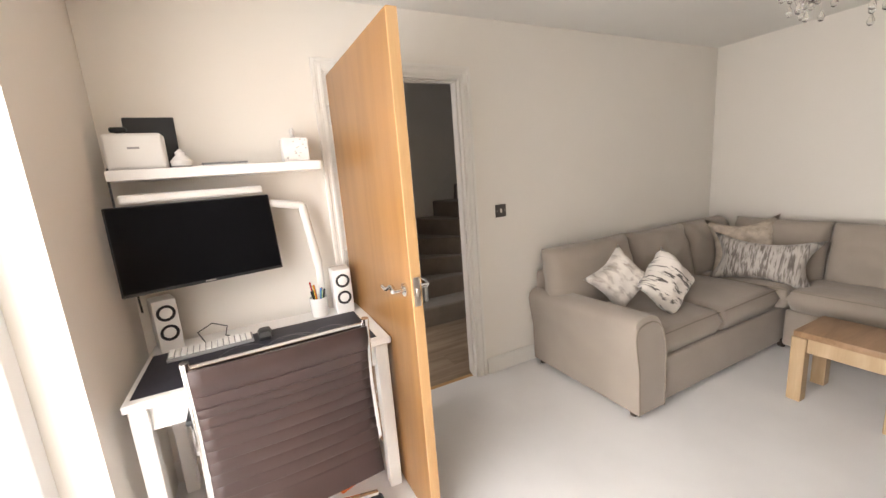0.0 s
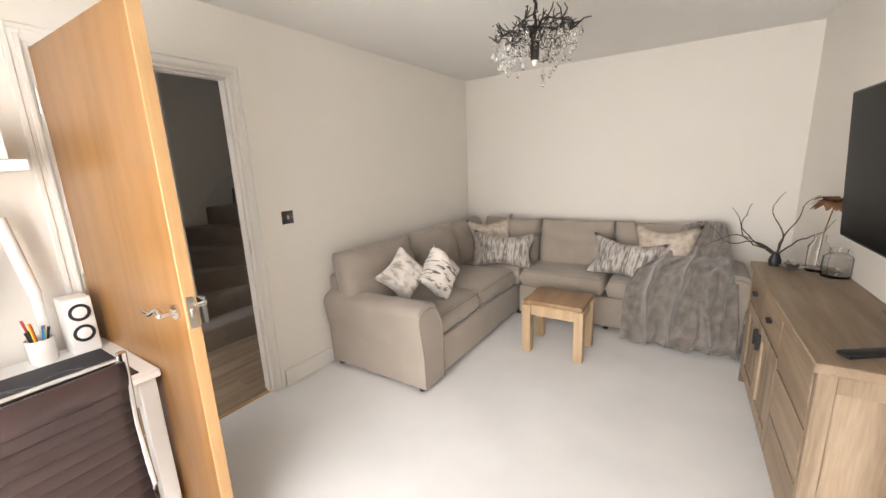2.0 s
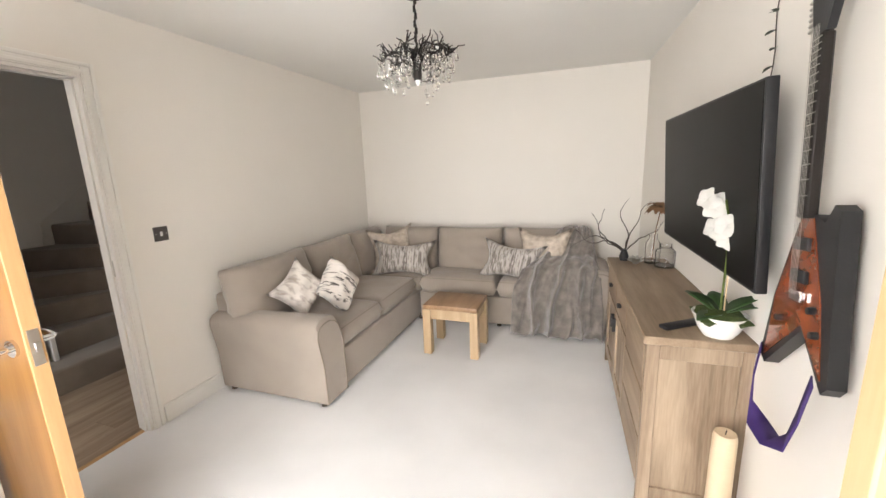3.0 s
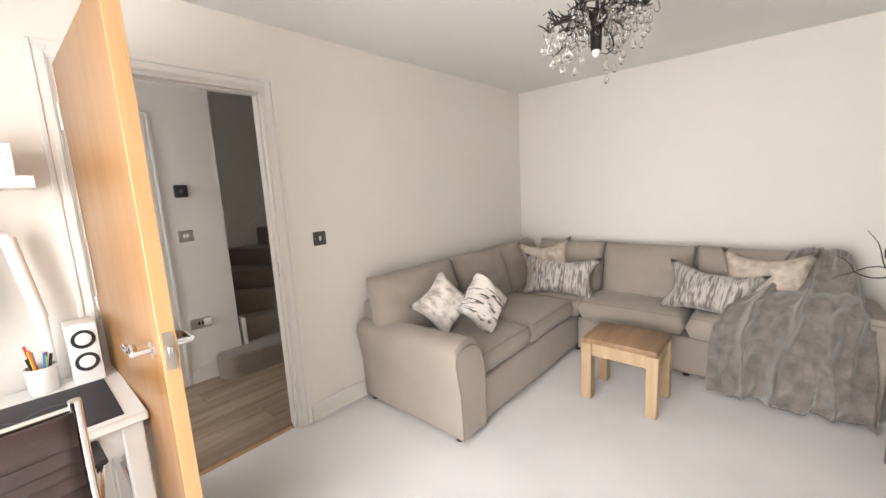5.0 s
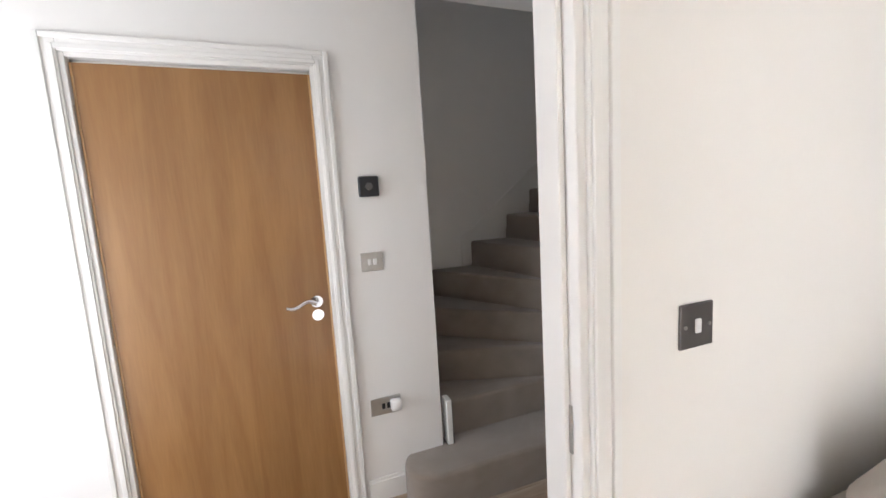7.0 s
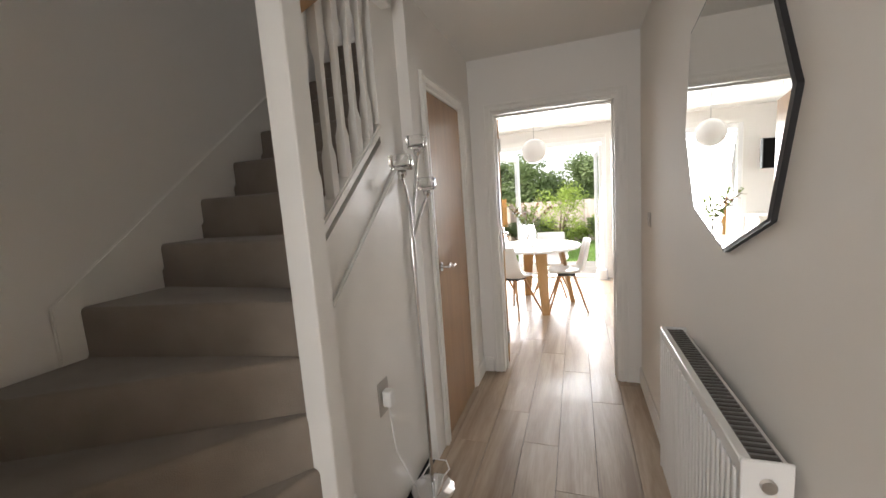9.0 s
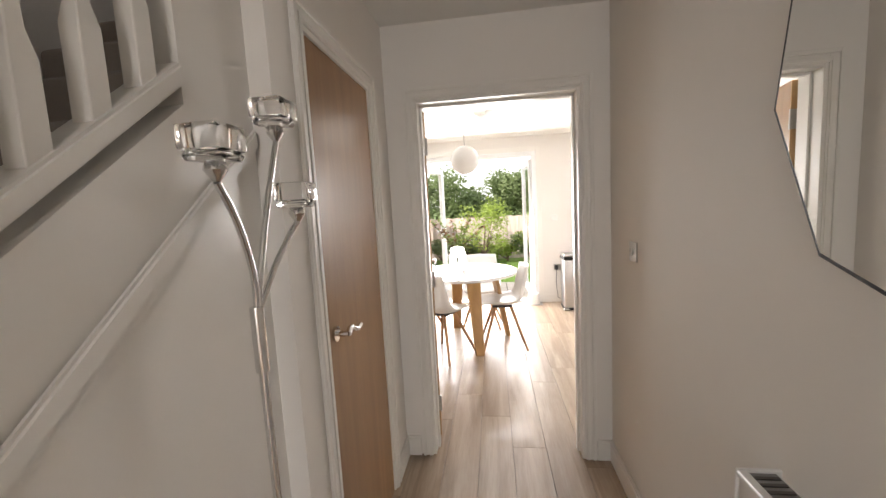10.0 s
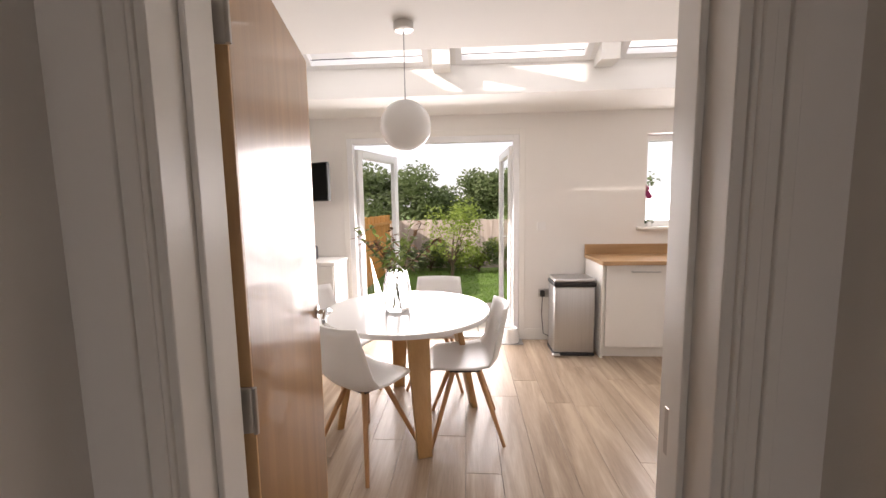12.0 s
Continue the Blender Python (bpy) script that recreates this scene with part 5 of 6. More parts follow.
# ---- guitar on the wall ----
gt = thing("electric_guitar", Matrix(((0, 0, -1, 3.01), (-1, 0, 0, 1.40), (0, 1, 0, 1.29), (0, 0, 0, 1))) @ pose(0, 0, 0, 0, 0, 6), "amber and black pointed electric guitar hung on the wall", "guitar")
vee = [(-0.035, 0.03), (0.035, 0.03), (0.075, 0.01), (0.11, 0.055), (0.135, 0.04), (0.14, -0.20), (0.15, -0.40), (0.125, -0.425), (0.015, -0.29), (-0.185, -0.455), (-0.215, -0.43), (-0.154, -0.22)]
part("body", prism(bmesh.new(), vee, 0.04), BLACK, gt)
part("body_top", prism(bmesh.new(), [(-0.03, 0.02), (0.03, 0.02), (0.095, -0.20), (0.122, -0.39), (0.015, -0.272), (-0.185, -0.428), (-0.138, -0.22)], 0.003, Matrix.Translation((0, 0, 0.0405))), GUITAR_TOP, gt, "flamed amber top")
part("neck", box(-0.026, 0.026, 0.02, 0.50, 0.03, 0.06, 0.006), IRON, gt)
for k in range(16):
    part("fret", box(-0.026, 0.026, 0.08 + 0.42 * (1 - 0.93 ** k) / (1 - 0.93 ** 16), 0.082 + 0.42 * (1 - 0.93 ** k) / (1 - 0.93 ** 16), 0.06, 0.0615), NICKEL, gt)
part("headstock", prism(bmesh.new(), [(-0.03, 0.50), (0.03, 0.50), (0.055, 0.56), (0.03, 0.66), (-0.05, 0.62)], 0.02, Matrix.Translation((0, 0, 0.035))), BLACK, gt)
for k in range(6):
    part("tuner", pipe(bmesh.new(), [(-0.045, 0.53 + 0.015 * k, 0.045), (-0.075, 0.53 + 0.015 * k, 0.045)], 0.005, 8), NICKEL, gt)
for y in (-0.05, -0.14):
    part("pickup", box(-0.036, 0.036, y - 0.018, y + 0.018, 0.043, 0.055, 0.003), BLACK, gt)
part("bridge", box(-0.03, 0.03, -0.21, -0.18, 0.043, 0.058, 0.003), CHROME, gt)
for x, y in ((0.075, -0.22), (0.095, -0.28), (-0.09, -0.28)):
    part("control_knob", lathe(bmesh.new(), [(0.011, 0.043), (0.009, 0.06)], 12, (x, y, 0)), BLACK, gt)
for k in range(6):
    part("string", pipe(bmesh.new(), [(-0.018 + 0.007 * k, -0.19, 0.062), (-0.018 + 0.007 * k, 0.52, 0.064)], 0.0006, 4), NICKEL, gt)
gs = thing("guitar_strap", (0, 0, 0), "purple woven guitar strap hanging in a loop", "strap")
bm = bmesh.new()
path = [(2.965, 1.55, 0.87), (2.955, 1.55, 0.76), (2.95, 1.53, 0.68), (2.95, 1.47, 0.635), (2.95, 1.38, 0.63), (2.95, 1.31, 0.68), (2.955, 1.28, 0.78), (2.965, 1.265, 0.90)]
rows = []
for k, p in enumerate(path):
    d = (Vector(path[min(k + 1, 7)]) - Vector(path[max(k - 1, 0)])).normalized()
    s = Vector((0.35, 0.9, 0)) if abs(d.z) > 0.6 else Vector((0.9, 0, 0.3))
    s = (s - d * s.dot(d)).normalized()
    rows.append([bm.verts.new(Vector(p) - s * 0.03), bm.verts.new(Vector(p) + s * 0.03)])
for a, b in zip(rows, rows[1:]):
    bm.faces.new((a[0], a[1], b[1], b[0]))
sd = part("webbing", bm, PURPLE, gs).modifiers.new("thick", "SOLIDIFY")
sd.thickness = 0.004

# ---- bookcase beside the window ----
bc = thing("bookcase", (2.64, -0.20, 0), "pale oak open bookcase near the window", "bookcase")
part("side_panel", box(0, 0.36, 0.70, 0.74, 0, 1.70, 0.003), SHELF_OAK, bc)
part("side_panel", box(0, 0.36, 0, 0.04, 0, 1.70, 0.003), SHELF_OAK, bc)
for z in (0.05, 0.45, 0.85, 1.24, 1.66):
    part("shelf", box(0.0, 0.36, 0.04, 0.70, z, z + 0.035, 0.002), SHELF_OAK, bc)
part("back_panel", box(0.36, 0.372, 0, 0.74, 0.0, 1.70), SHELF_OAK, bc)
for n, (y, w, h, mm) in enumerate(((0.42, 0.27, 0.26, PAPER), (0.36, 0.05, 0.22, TEAL), (0.30, 0.05, 0.24, LIME))):
    gb = thing("game_box", (2.66, -0.20 + y - 0.02, 0.886), "printed board game box standing on the shelf", "box", "boxes in the bookcase")
    part("carton", box(0, 0.22, 0, w - 0.005, 0, h, 0.002), mm, gb)
    if n == 0:
        part("lid_edge", box(-0.002, 0.222, -0.001, w - 0.004, h - 0.05, h + 0.004), TEAL, gb)
        part("lid_band", box(-0.003, 0.0, 0.0, w - 0.006, h - 0.08, h - 0.05), LIME, gb)
        for k in range(7):
            part("printed_mark", box(-0.0015, 0.0, 0.03 + 0.03 * k, 0.045 + 0.03 * k, 0.04 + 0.02 * (k % 3), 0.10 + 0.02 * (k % 3)), BLACK, gb)
iv = thing("trailing_ivy", (0, 0, 0), "grey-green trailing ivy on bookcase and wall hook", "plant")
part("pot", lathe(bmesh.new(), [(0.06, 1.70), (0.075, 1.80), (0.07, 1.80)], 18, (2.78, 0.40, 0)), CERAMIC, iv)
for k, (s0, hd, n) in enumerate((((2.78, 0.42, 1.80), (-0.4, 0.8, 0.1), 9), ((2.76, 0.42, 1.80), (-0.8, 0.5, 0.0), 8), ((2.8, 0.45, 1.81), (0.3, 0.9, 0.2), 9), ((2.75, 0.4, 1.8), (-0.9, 0.1, 0.1), 7), ((2.80, 0.44, 1.8), (0.1, 0.9, 0.0), 9))):
    pts = curl(rr, s0, hd, n, 0.035, 0.3, -0.35)
    v = part("vine", pipe(bmesh.new(), pts, 0.002, 5), TWIG, iv)
    bm = bmesh.new()
    for p in pts[1:]:
        for q in range(3):
            leaf_blade(bm, p, p + Vector((rr.uniform(-1, 1), rr.uniform(-1, 1), rr.uniform(-0.8, 0.3))).normalized() * 0.035, 0.014)
    part("leaves", bm, IVY, v)
hv = thing("hanging_vine", (0, 0, 0), "thin leafy garland hanging above the television", "garland")
pts = [(3.005, 1.86 + 0.012 * math.sin(k * 1.3), 2.33 - 0.06 * k) for k in range(11)]
v = part("vine", pipe(bmesh.new(), pts, 0.002, 5), TWIG, hv)
bm = bmesh.new()
for p in pts:
    for q in range(2):
        leaf_blade(bm, p, Vector(p) + Vector((-0.6, rr.uniform(-1, 1), rr.uniform(-0.8, 0.1))).normalized() * 0.035, 0.011)
part("leaves", bm, IVY, v)

# ---- hall ----
rd = thing("radiator", (-0.12, 2.26, 0.24), "white panel radiator with a grey top grille", "radiator")
part("front_panel", box(-0.085, -0.072, 0.0, 0.79, 0.0, 0.585, 0.003), WHITE_PLASTIC, rd)
for k in range(23):
    part("rib", box(-0.092, -0.085, 0.022 + k * 0.033, 0.040 + k * 0.033, 0.03, 0.555, 0.003), WHITE_PLASTIC, rd)
part("back_panel", box(-0.012, 0.0, 0.0, 0.79, 0.0, 0.585, 0.003), WHITE_PLASTIC, rd)
part("end_cover", box(-0.09, 0.0, -0.008, 0.0, 0.0, 0.60, 0.003), WHITE_PLASTIC, rd)
part("end_cover", box(-0.09, 0.0, 0.79, 0.798, 0.0, 0.60, 0.003), WHITE_PLASTIC, rd)
g = part("top_grille", box(-0.07, -0.014, 0.0, 0.79, 0.585, 0.592), GREY_METAL, rd, "grey slotted top grille")
part("top_edge", box(-0.092, -0.07, 0.0, 0.79, 0.585, 0.60, 0.003), WHITE_PLASTIC, rd)
for k in range(38):
    part("slot", box(-0.066, -0.018, 0.01 + k * 0.0205, 0.018 + k * 0.0205, 0.592, 0.595), PLATE, g)
part("vent_plug", pipe(bmesh.new(), [(-0.045, -0.008, 0.55), (-0.045, -0.018, 0.55)], 0.014, 14), NICKEL, rd)
for y in (0.06, 0.73):
    part("bracket", box(0.0, 0.02, y - 0.02, y + 0.02, 0.1, 0.5), WHITE_PLASTIC, rd)
    part("pipe", pipe(bmesh.new(), [(-0.04, y, 0.02), (-0.04, y, -0.24)], 0.008, 8), WHITE_PLASTIC, rd)

mr = thing("wall_mirror", Matrix(((0, 0, -1, -0.1), (1, 0, 0, 0), (0, 1, 0, 0), (0, 0, 0, 1))), "faceted octagonal wall mirror with thin black frame", "mirror")
octa = [(2.76, 1.985), (3.07, 1.92), (3.13, 1.59), (3.0, 1.30), (2.695, 1.19), (2.42, 1.30), (2.335, 1.57), (2.48, 1.87)]
cx, cy = 2.72, 1.58
part("frame", prism(bmesh.new(), octa, 0.012), BLACK, mr)
part("mirror_glass", prism(bmesh.new(), [(cx + (x - cx) * 0.975, cy + (y - cy) * 0.975) for x, y in octa], 0.003, Matrix.Translation((0, 0, 0.0122))), MIRROR, mr)

fl2 = thing("floor_lamp", (-1.20, 2.96, 0), "chrome three-arm floor lamp with crystal cups", "floor lamp")
part("base", lathe(bmesh.new(), [(0.105, 0), (0.105, 0.018), (0.095, 0.026), (0.02, 0.03)], 32), CHROME, fl2)
part("pole", pipe(bmesh.new(), [(0, 0, 0.03), (0.0, -0.01, 1.12)], 0.009, 12), CHROME, fl2)
part("collar", pipe(bmesh.new(), [(0, -0.01, 1.10), (0, -0.01, 1.24)], 0.014, 14), CHROME, fl2)
for (x, y, z, bend) in ((0.03, -0.125, 1.49, -0.03), (0.0, 0.13, 1.60, 0.0), (0.02, 0.16, 1.41, 0.02)):
    pts = []
    for k in range(9):
        u = k / 8
        pts.append((x * u, -0.01 + (y + 0.01) * (math.sin(u * math.pi / 2) if y > 0 else u ** 2), 1.22 + (z - 1.22) * (1 - (1 - u) ** 2 if y > 0 else u)))
    a = part("arm", pipe(bmesh.new(), pts, 0.007, 10), CHROME, fl2)
    part("cup_holder", lathe(bmesh.new(), [(0.006, 0), (0.02, 0.02), (0.016, 0.035)], 14, (x, y, z)), CHROME, a)
    part("crystal_cup", add_box(box(x - 0.036, x + 0.036, y - 0.036, y + 0.036, z + 0.035, z + 0.05, 0.006), x - 0.04, x + 0.04, y - 0.04, y + 0.04, z + 0.05, z + 0.095, 0.008, 2), CRYSTAL, a, "thick square crystal cup")
part("lead", pipe(bmesh.new(), [(0.02, 0.09, 0.012), (0.03, 0.16, 0.006), (0.0, 0.2, 0.02), (-0.06, 0.16, 0.05), (-0.09, 0.0, 0.012), (-0.095, -0.15, 0.3), (-0.09, -0.195, 0.55)], 0.004, 6), WHITE_PLASTIC, fl2)
cp = thing("crystal_pendant", (-0.90, 2.46, 2.26), "clear crystal cluster ceiling light in the hall", "ceiling light")
part("ceiling_plate", lathe(bmesh.new(), [(0.06, 0.085), (0.06, 0.12)], 20), CHROME, cp)
part("stem", pipe(bmesh.new(), [(0, 0, 0.02), (0, 0, 0.09)], 0.012, 10), CHROME, cp)
bm = bmesh.new()
for k in range(90):
    a, r = k * 2.399, 0.16 * math.sqrt((k + 0.5) / 90)
    lathe(bm, [(0.004, -0.022), (0.017, -0.012), (0.019, 0.004), (0.008, 0.02)], 7, (r * math.cos(a), r * math.sin(a), -0.02 - 0.05 * math.sqrt(max(0, 1 - (r / 0.17) ** 2)) + 0.02))
tagged(part("crystals", bm, CRYSTAL, cp), kind="stuff")
part("frame_ring", lathe(bmesh.new(), [(0.155, 0.015), (0.165, 0.02), (0.165, 0.03), (0.155, 0.03)], 28), CHROME, cp)

# ---- kitchen ----
tb = thing("dining_table", (-1.02, 6.23, 0), "round white dining table on oak plank legs", "table")
part("tabletop", lathe(bmesh.new(), [(0.52, 0.715), (0.545, 0.722), (0.545, 0.745), (0.54, 0.75)], 64), CERAMIC, tb)
for k in range(4):
    a = radians(-71 + 90 * k)
    c, s = math.cos(a), math.sin(a)
    bm = box(-0.055, 0.055, -0.02, 0.02, 0, 0.715, 0.003)
    for v in bm.verts:
        v.co.x *= 0.75 + 0.5 * v.co.z / 0.715
    bm.transform(pose(0, 0, 0, 0, 0, -71 + 90 * k + 90))
    for v in bm.verts:
        f = 0.46 - 0.14 * v.co.z / 0.715
        v.co.x += c * f
        v.co.y += s * f
    part("leg", bm, TABLE_LEG, tb)
part("under_frame", add_box(box(-0.32, 0.32, -0.025, 0.025, 0.67, 0.715, m=pose(0, 0, 0, 0, 0, -71)), -0.32, 0.32, -0.025, 0.025, 0.668, 0.713, m=pose(0, 0, 0, 0, 0, 19)), TABLE_LEG, tb)


def shell_chair():
    c = thing("dining_chair", (0, 0, 0), "white moulded shell chair on splayed beech legs", "chair", "chairs round the table")
    bm = bmesh.new()
    nu, nv = 14, 22
    prof = [(0.23, 0.435), (0.20, 0.452), (0.08, 0.442), (-0.06, 0.435), (-0.15, 0.45), (-0.20, 0.50), (-0.225, 0.58), (-0.25, 0.70), (-0.275, 0.82)]
    rows = []
    for j in range(nv + 1):
        s = j / nv * (len(prof) - 1)
        i = min(int(s), len(prof) - 2)
        f = s - i
        y, z = prof[i][0] * (1 - f) + prof[i + 1][0] * f, prof[i][1] * (1 - f) + prof[i + 1][1] * f
        v = j / nv
        half = 0.235 * (0.72 + 0.28 * math.sin(min(1, v * 2.6) * math.pi / 2)) * (1 - 0.22 * max(0, v - 0.5) * 2)
        row = []
        for k in range(nu + 1):
            u = 2 * k / nu - 1
            lift = 0.05 * abs(u) ** 3 * math.sin(math.pi * min(1, v * 1.1))
            fwd = 0.06 * abs(u) ** 2.5 * max(0, math.sin((v - 0.35) * 3.0)) if v > 0.35 else 0
            row.append(bm.verts.new((u * half, y + fwd, z + lift)))
        rows.append(row)
    for a, b in zip(rows, rows[1:]):
        for k in range(nu):
            bm.faces.new((a[k], a[k + 1], b[k + 1], b[k]))
    sd = part("shell", bm, WHITE_PLASTIC, c).modifiers.new("thick", "SOLIDIFY")
    sd.thickness = 0.012
    part("seat_plate", box(-0.09, 0.09, -0.09, 0.10, 0.405, 0.43, 0.004), BLACK, c)
    for sx in (-1, 1):
        for sy in (-1, 1):
            part("leg", pipe(bmesh.new(), [(sx * 0.215, sy * 0.215, 0), (sx * 0.07, sy * 0.075, 0.42)], [0.011, 0.017], 10), LEG_WOOD, c)
    return c


first = shell_chair()
PLACES = [((-1.21, 5.83, 0), -31), ((-0.64, 6.10, 0), 94), ((-0.87, 6.78, 0), 178), ((-1.58, 6.47, 0), -112)]
first.matrix_basis = pose(*PLACES[0][0], 0, 0, PLACES[0][1])
for c, yaw in PLACES[1:]:
    copy_thing(first, pose(*c, 0, 0, yaw))
va = thing("flower_vase", (-1.08, 6.20, 0.75), "clear ribbed glass vase of eucalyptus sprigs", "vase")
prof = [(0.07, 0.0), (0.085, 0.02), (0.09, 0.16), (0.065, 0.26), (0.062, 0.27), (0.055, 0.26), (0.082, 0.16), (0.077, 0.025)]
part("vessel", lathe(bmesh.new(), prof, 32), CLEAR, va)
rr = random.Random(21)
for k in range(13):
    a = k * 2.4
    pts = [Vector((0.03 * math.cos(a + 3), 0.03 * math.sin(a + 3), 0.02)), Vector((0.0, 0.0, 0.20))]
    d = Vector((math.cos(a) * 0.75, math.sin(a) * 0.75, rr.uniform(0.7, 1.6))).normalized()
    L = rr.uniform(0.28, 0.48)
    for q in range(1, 8):
        pts.append(Vector((0, 0, 0.20)) + d * L * q / 7 + Vector((0, 0, -0.05 * (q / 7) ** 2)))
    sp = part("sprig", pipe(bmesh.new(), pts, 0.0025, 5), TWIG if k % 3 == 0 else LEAF_GREY, va)
    bm = bmesh.new()
    for p in pts[3:]:
        for q in range(3):
            leaf_blade(bm, p, p + Vector((rr.uniform(-1, 1), rr.uniform(-1, 1), rr.uniform(-0.5, 0.8))).normalized() * rr.uniform(0.04, 0.065), 0.015, 0.0, 3)
    part("leaves", bm, LEAF_GREY if k % 3 else DRIED, sp)
gp = thing("globe_pendant", (-0.93, 5.78, 1.835), "white opal globe pendant lamp on a thin flex", "pendant lamp")
part("globe", lathe(bmesh.new(), [(0.13 * math.sin(a), -0.13 * math.cos(a)) for a in np.linspace(0.05, 3.05, 22)], 36), OPAL, gp)
part("flex", pipe(bmesh.new(), [(0, 0, 0.125), (0, 0, 0.48)], 0.003, 6), GREY_METAL, gp)
part("ceiling_rose", lathe(bmesh.new(), [(0.04, 0.465), (0.05, 0.47), (0.05, 0.504)], 20), NICKEL, gp)
bn = thing("pedal_bin", (0.19, 7.32, 0), "brushed steel pedal bin with black lid", "bin")
part("body", box(0.0, 0.37, 0.0, 0.27, 0.03, 0.66, 0.012, 3), STEEL, bn)
part("base", box(-0.006, 0.376, -0.006, 0.276, 0, 0.03, 0.006), BLACK, bn)
part("rim", box(-0.008, 0.378, -0.008, 0.278, 0.66, 0.70, 0.010, 2), BLACK, bn)
part("lid", box(-0.002, 0.372, -0.002, 0.272, 0.70, 0.735, 0.016, 3), STEEL, bn)
part("pedal", box(-0.02, 0.05, -0.05, 0.0, 0.015, 0.03, 0.004), STEEL, bn)
x = 0.62
for w in (0.6, 0.6, 0.6):
    un = thing("base_unit", (x, 7.27, 0), "white kitchen base unit with a steel bar handle", "kitchen unit", "kitchen base units")
    part("carcass", box(0, w - 0.003, 0.02, 0.51, 0.10, 0.868), GLOSS, un)
    part("plinth", box(0.0, w - 0.003, 0.05, 0.07, 0, 0.10), GLOSS, un)
    dr = part("door", box(0.016, w - 0.018, 0.0, 0.02, 0.105, 0.865, 0.002), GLOSS, un)
    part("handle", pipe(bmesh.new(), [(w * 0.4, 0.0, 0.81), (w * 0.4, -0.028, 0.81), (w * 0.8, -0.028, 0.81), (w * 0.8, 0.0, 0.81)], 0.006, 8), STEEL, dr)
    x += w
part("end_panel", box(-0.018, 0, 0.0, 0.51, 0, 0.868), GLOSS, thing("end_panel_unit", (0.62, 7.27, 0), "white end panel of the kitchen units", "kitchen panel"))
wt = thing("worktop", (0.59, 7.24, 0.87), "oak effect worktop with a matching upstand", "worktop")
part("slab", box(0, 1.9, 0, 0.55, 0, 0.038, 0.004), WORKTOP, wt)
part("upstand", box(0, 1.9, 0.53, 0.55, 0.038, 0.14, 0.002), WORKTOP, wt)
wn = thing("window_kitchen", (0, 0, 0), "white framed kitchen window over the worktop", "window", kind="structure")
part("window_frame", add_box(add_box(add_box(box(1.18, 1.24, 7.90, 7.97, 1.18, 2.11), 2.24, 2.3, 7.90, 7.97, 1.18, 2.11), 1.24, 2.24, 7.90, 7.97, 1.18, 1.24), 1.24, 2.24, 7.90, 7.97, 2.05, 2.11), UPVC, wn)
p = part("pane", box(1.24, 2.24, 7.93, 7.94, 1.24, 2.05), PANE, wn)
p.visible_shadow = False
part("window_sill", box(1.10, 2.38, KY1 - 0.06, KY1 + 0.11, 1.155, 1.182, 0.004), GLOSS, wn)
orchid((1.23, 7.84, 1.183), 0.40, PETAL_PINK, "magenta orchid on the kitchen window sill", 0.055, 7, 0.06, 0.032, 7, (-0.6, -1, 0))
fd = thing("door_garden", (0, 0, 0), "white double garden doors standing open", "door", kind="structure")
bm = box(-1.86, -1.80, KY1 - 0.01, KY1 + 0.08, 0, 2.13, 0.004)
add_box(bm, -0.14, -0.08, KY1 - 0.01, KY1 + 0.08, 0, 2.13, 0.004)
add_box(bm, -1.80, -0.14, KY1 - 0.01, KY1 + 0.08, 2.07, 2.13, 0.004)
add_box(bm, -1.80, -0.14, KY1 - 0.01, KY1 + 0.12, 0.0, 0.03, 0.004)
part("frame", bm, UPVC, fd)
for hx, yaw, s in ((-1.795, 68, 1), (-0.145, 93, -1)):
    m = pose(hx, KY1 + 0.09, 0.035, 0, 0, yaw)
    bm = box(0, 0.08, -0.03, 0.03, 0, 2.0, 0.006, 1, m)
    add_box(bm, 0.71, 0.79, -0.03, 0.03, 0, 2.0, 0.006, 1, m)
    add_box(bm, 0.08, 0.71, -0.03, 0.03, 0, 0.10, 0.006, 1, m)
    add_box(bm, 0.08, 0.71, -0.03, 0.03, 1.91, 2.0, 0.006, 1, m)
    lf = part("door_leaf", bm, UPVC, fd)
    p = part("pane", box(0.08, 0.71, -0.006, 0.006, 0.10, 1.91, m=m), PANE, lf)
    p.visible_shadow = False
    part("handle", pipe(bmesh.new(), [m @ Vector(q) for q in ((0.75, 0.03 * s, 1.0), (0.75, 0.07 * s, 1.0), (0.65, 0.07 * s, 1.0))], 0.008, 8), CHROME, lf)
bm = bmesh.new()
for a, b, z0, z1 in ((-1.92, -1.86, 0, 2.19), (-0.08, -0.02, 0, 2.19), (-1.86, -0.08, 2.13, 2.19)):
    add_box(bm, a, b, KY1 - 0.012, KY1, z0, z1, 0.002)
part("trim", bm, GLOSS, fd)
ct = thing("pet_bowl", (-0.17, 7.70, 0), "white pet water bowl on the floor", "pet bowl")
part("bowl", lathe(bmesh.new(), [(0.09, 0), (0.085, 0.06), (0.07, 0.15), (0.06, 0.15), (0.06, 0.05)], 24), WHITE_PLASTIC, ct)
part("tray", box(-0.12, 0.12, -0.1, 0.06, 0, 0.008, 0.003), GREY_METAL, ct)
kt = thing("kitchen_television", pose(-2.24, 7.63, 1.68, 0, 0, -24), "small dark television on a tilted wall bracket", "television")
part("casing", box(-0.30, 0.30, -0.02, 0.02, -0.19, 0.19, 0.004), BLACK, kt)
part("screen", box(-0.29, 0.29, -0.022, -0.02, -0.18, 0.18), SCREEN_TV, kt)
part("wall_bracket", box(-0.06, 0.06, 0.02, 0.18, -0.05, 0.05), BLACK, kt)
kc = thing("white_cabinet", (-2.70, 7.34, 0), "low white two-door cabinet in the corner", "cabinet")
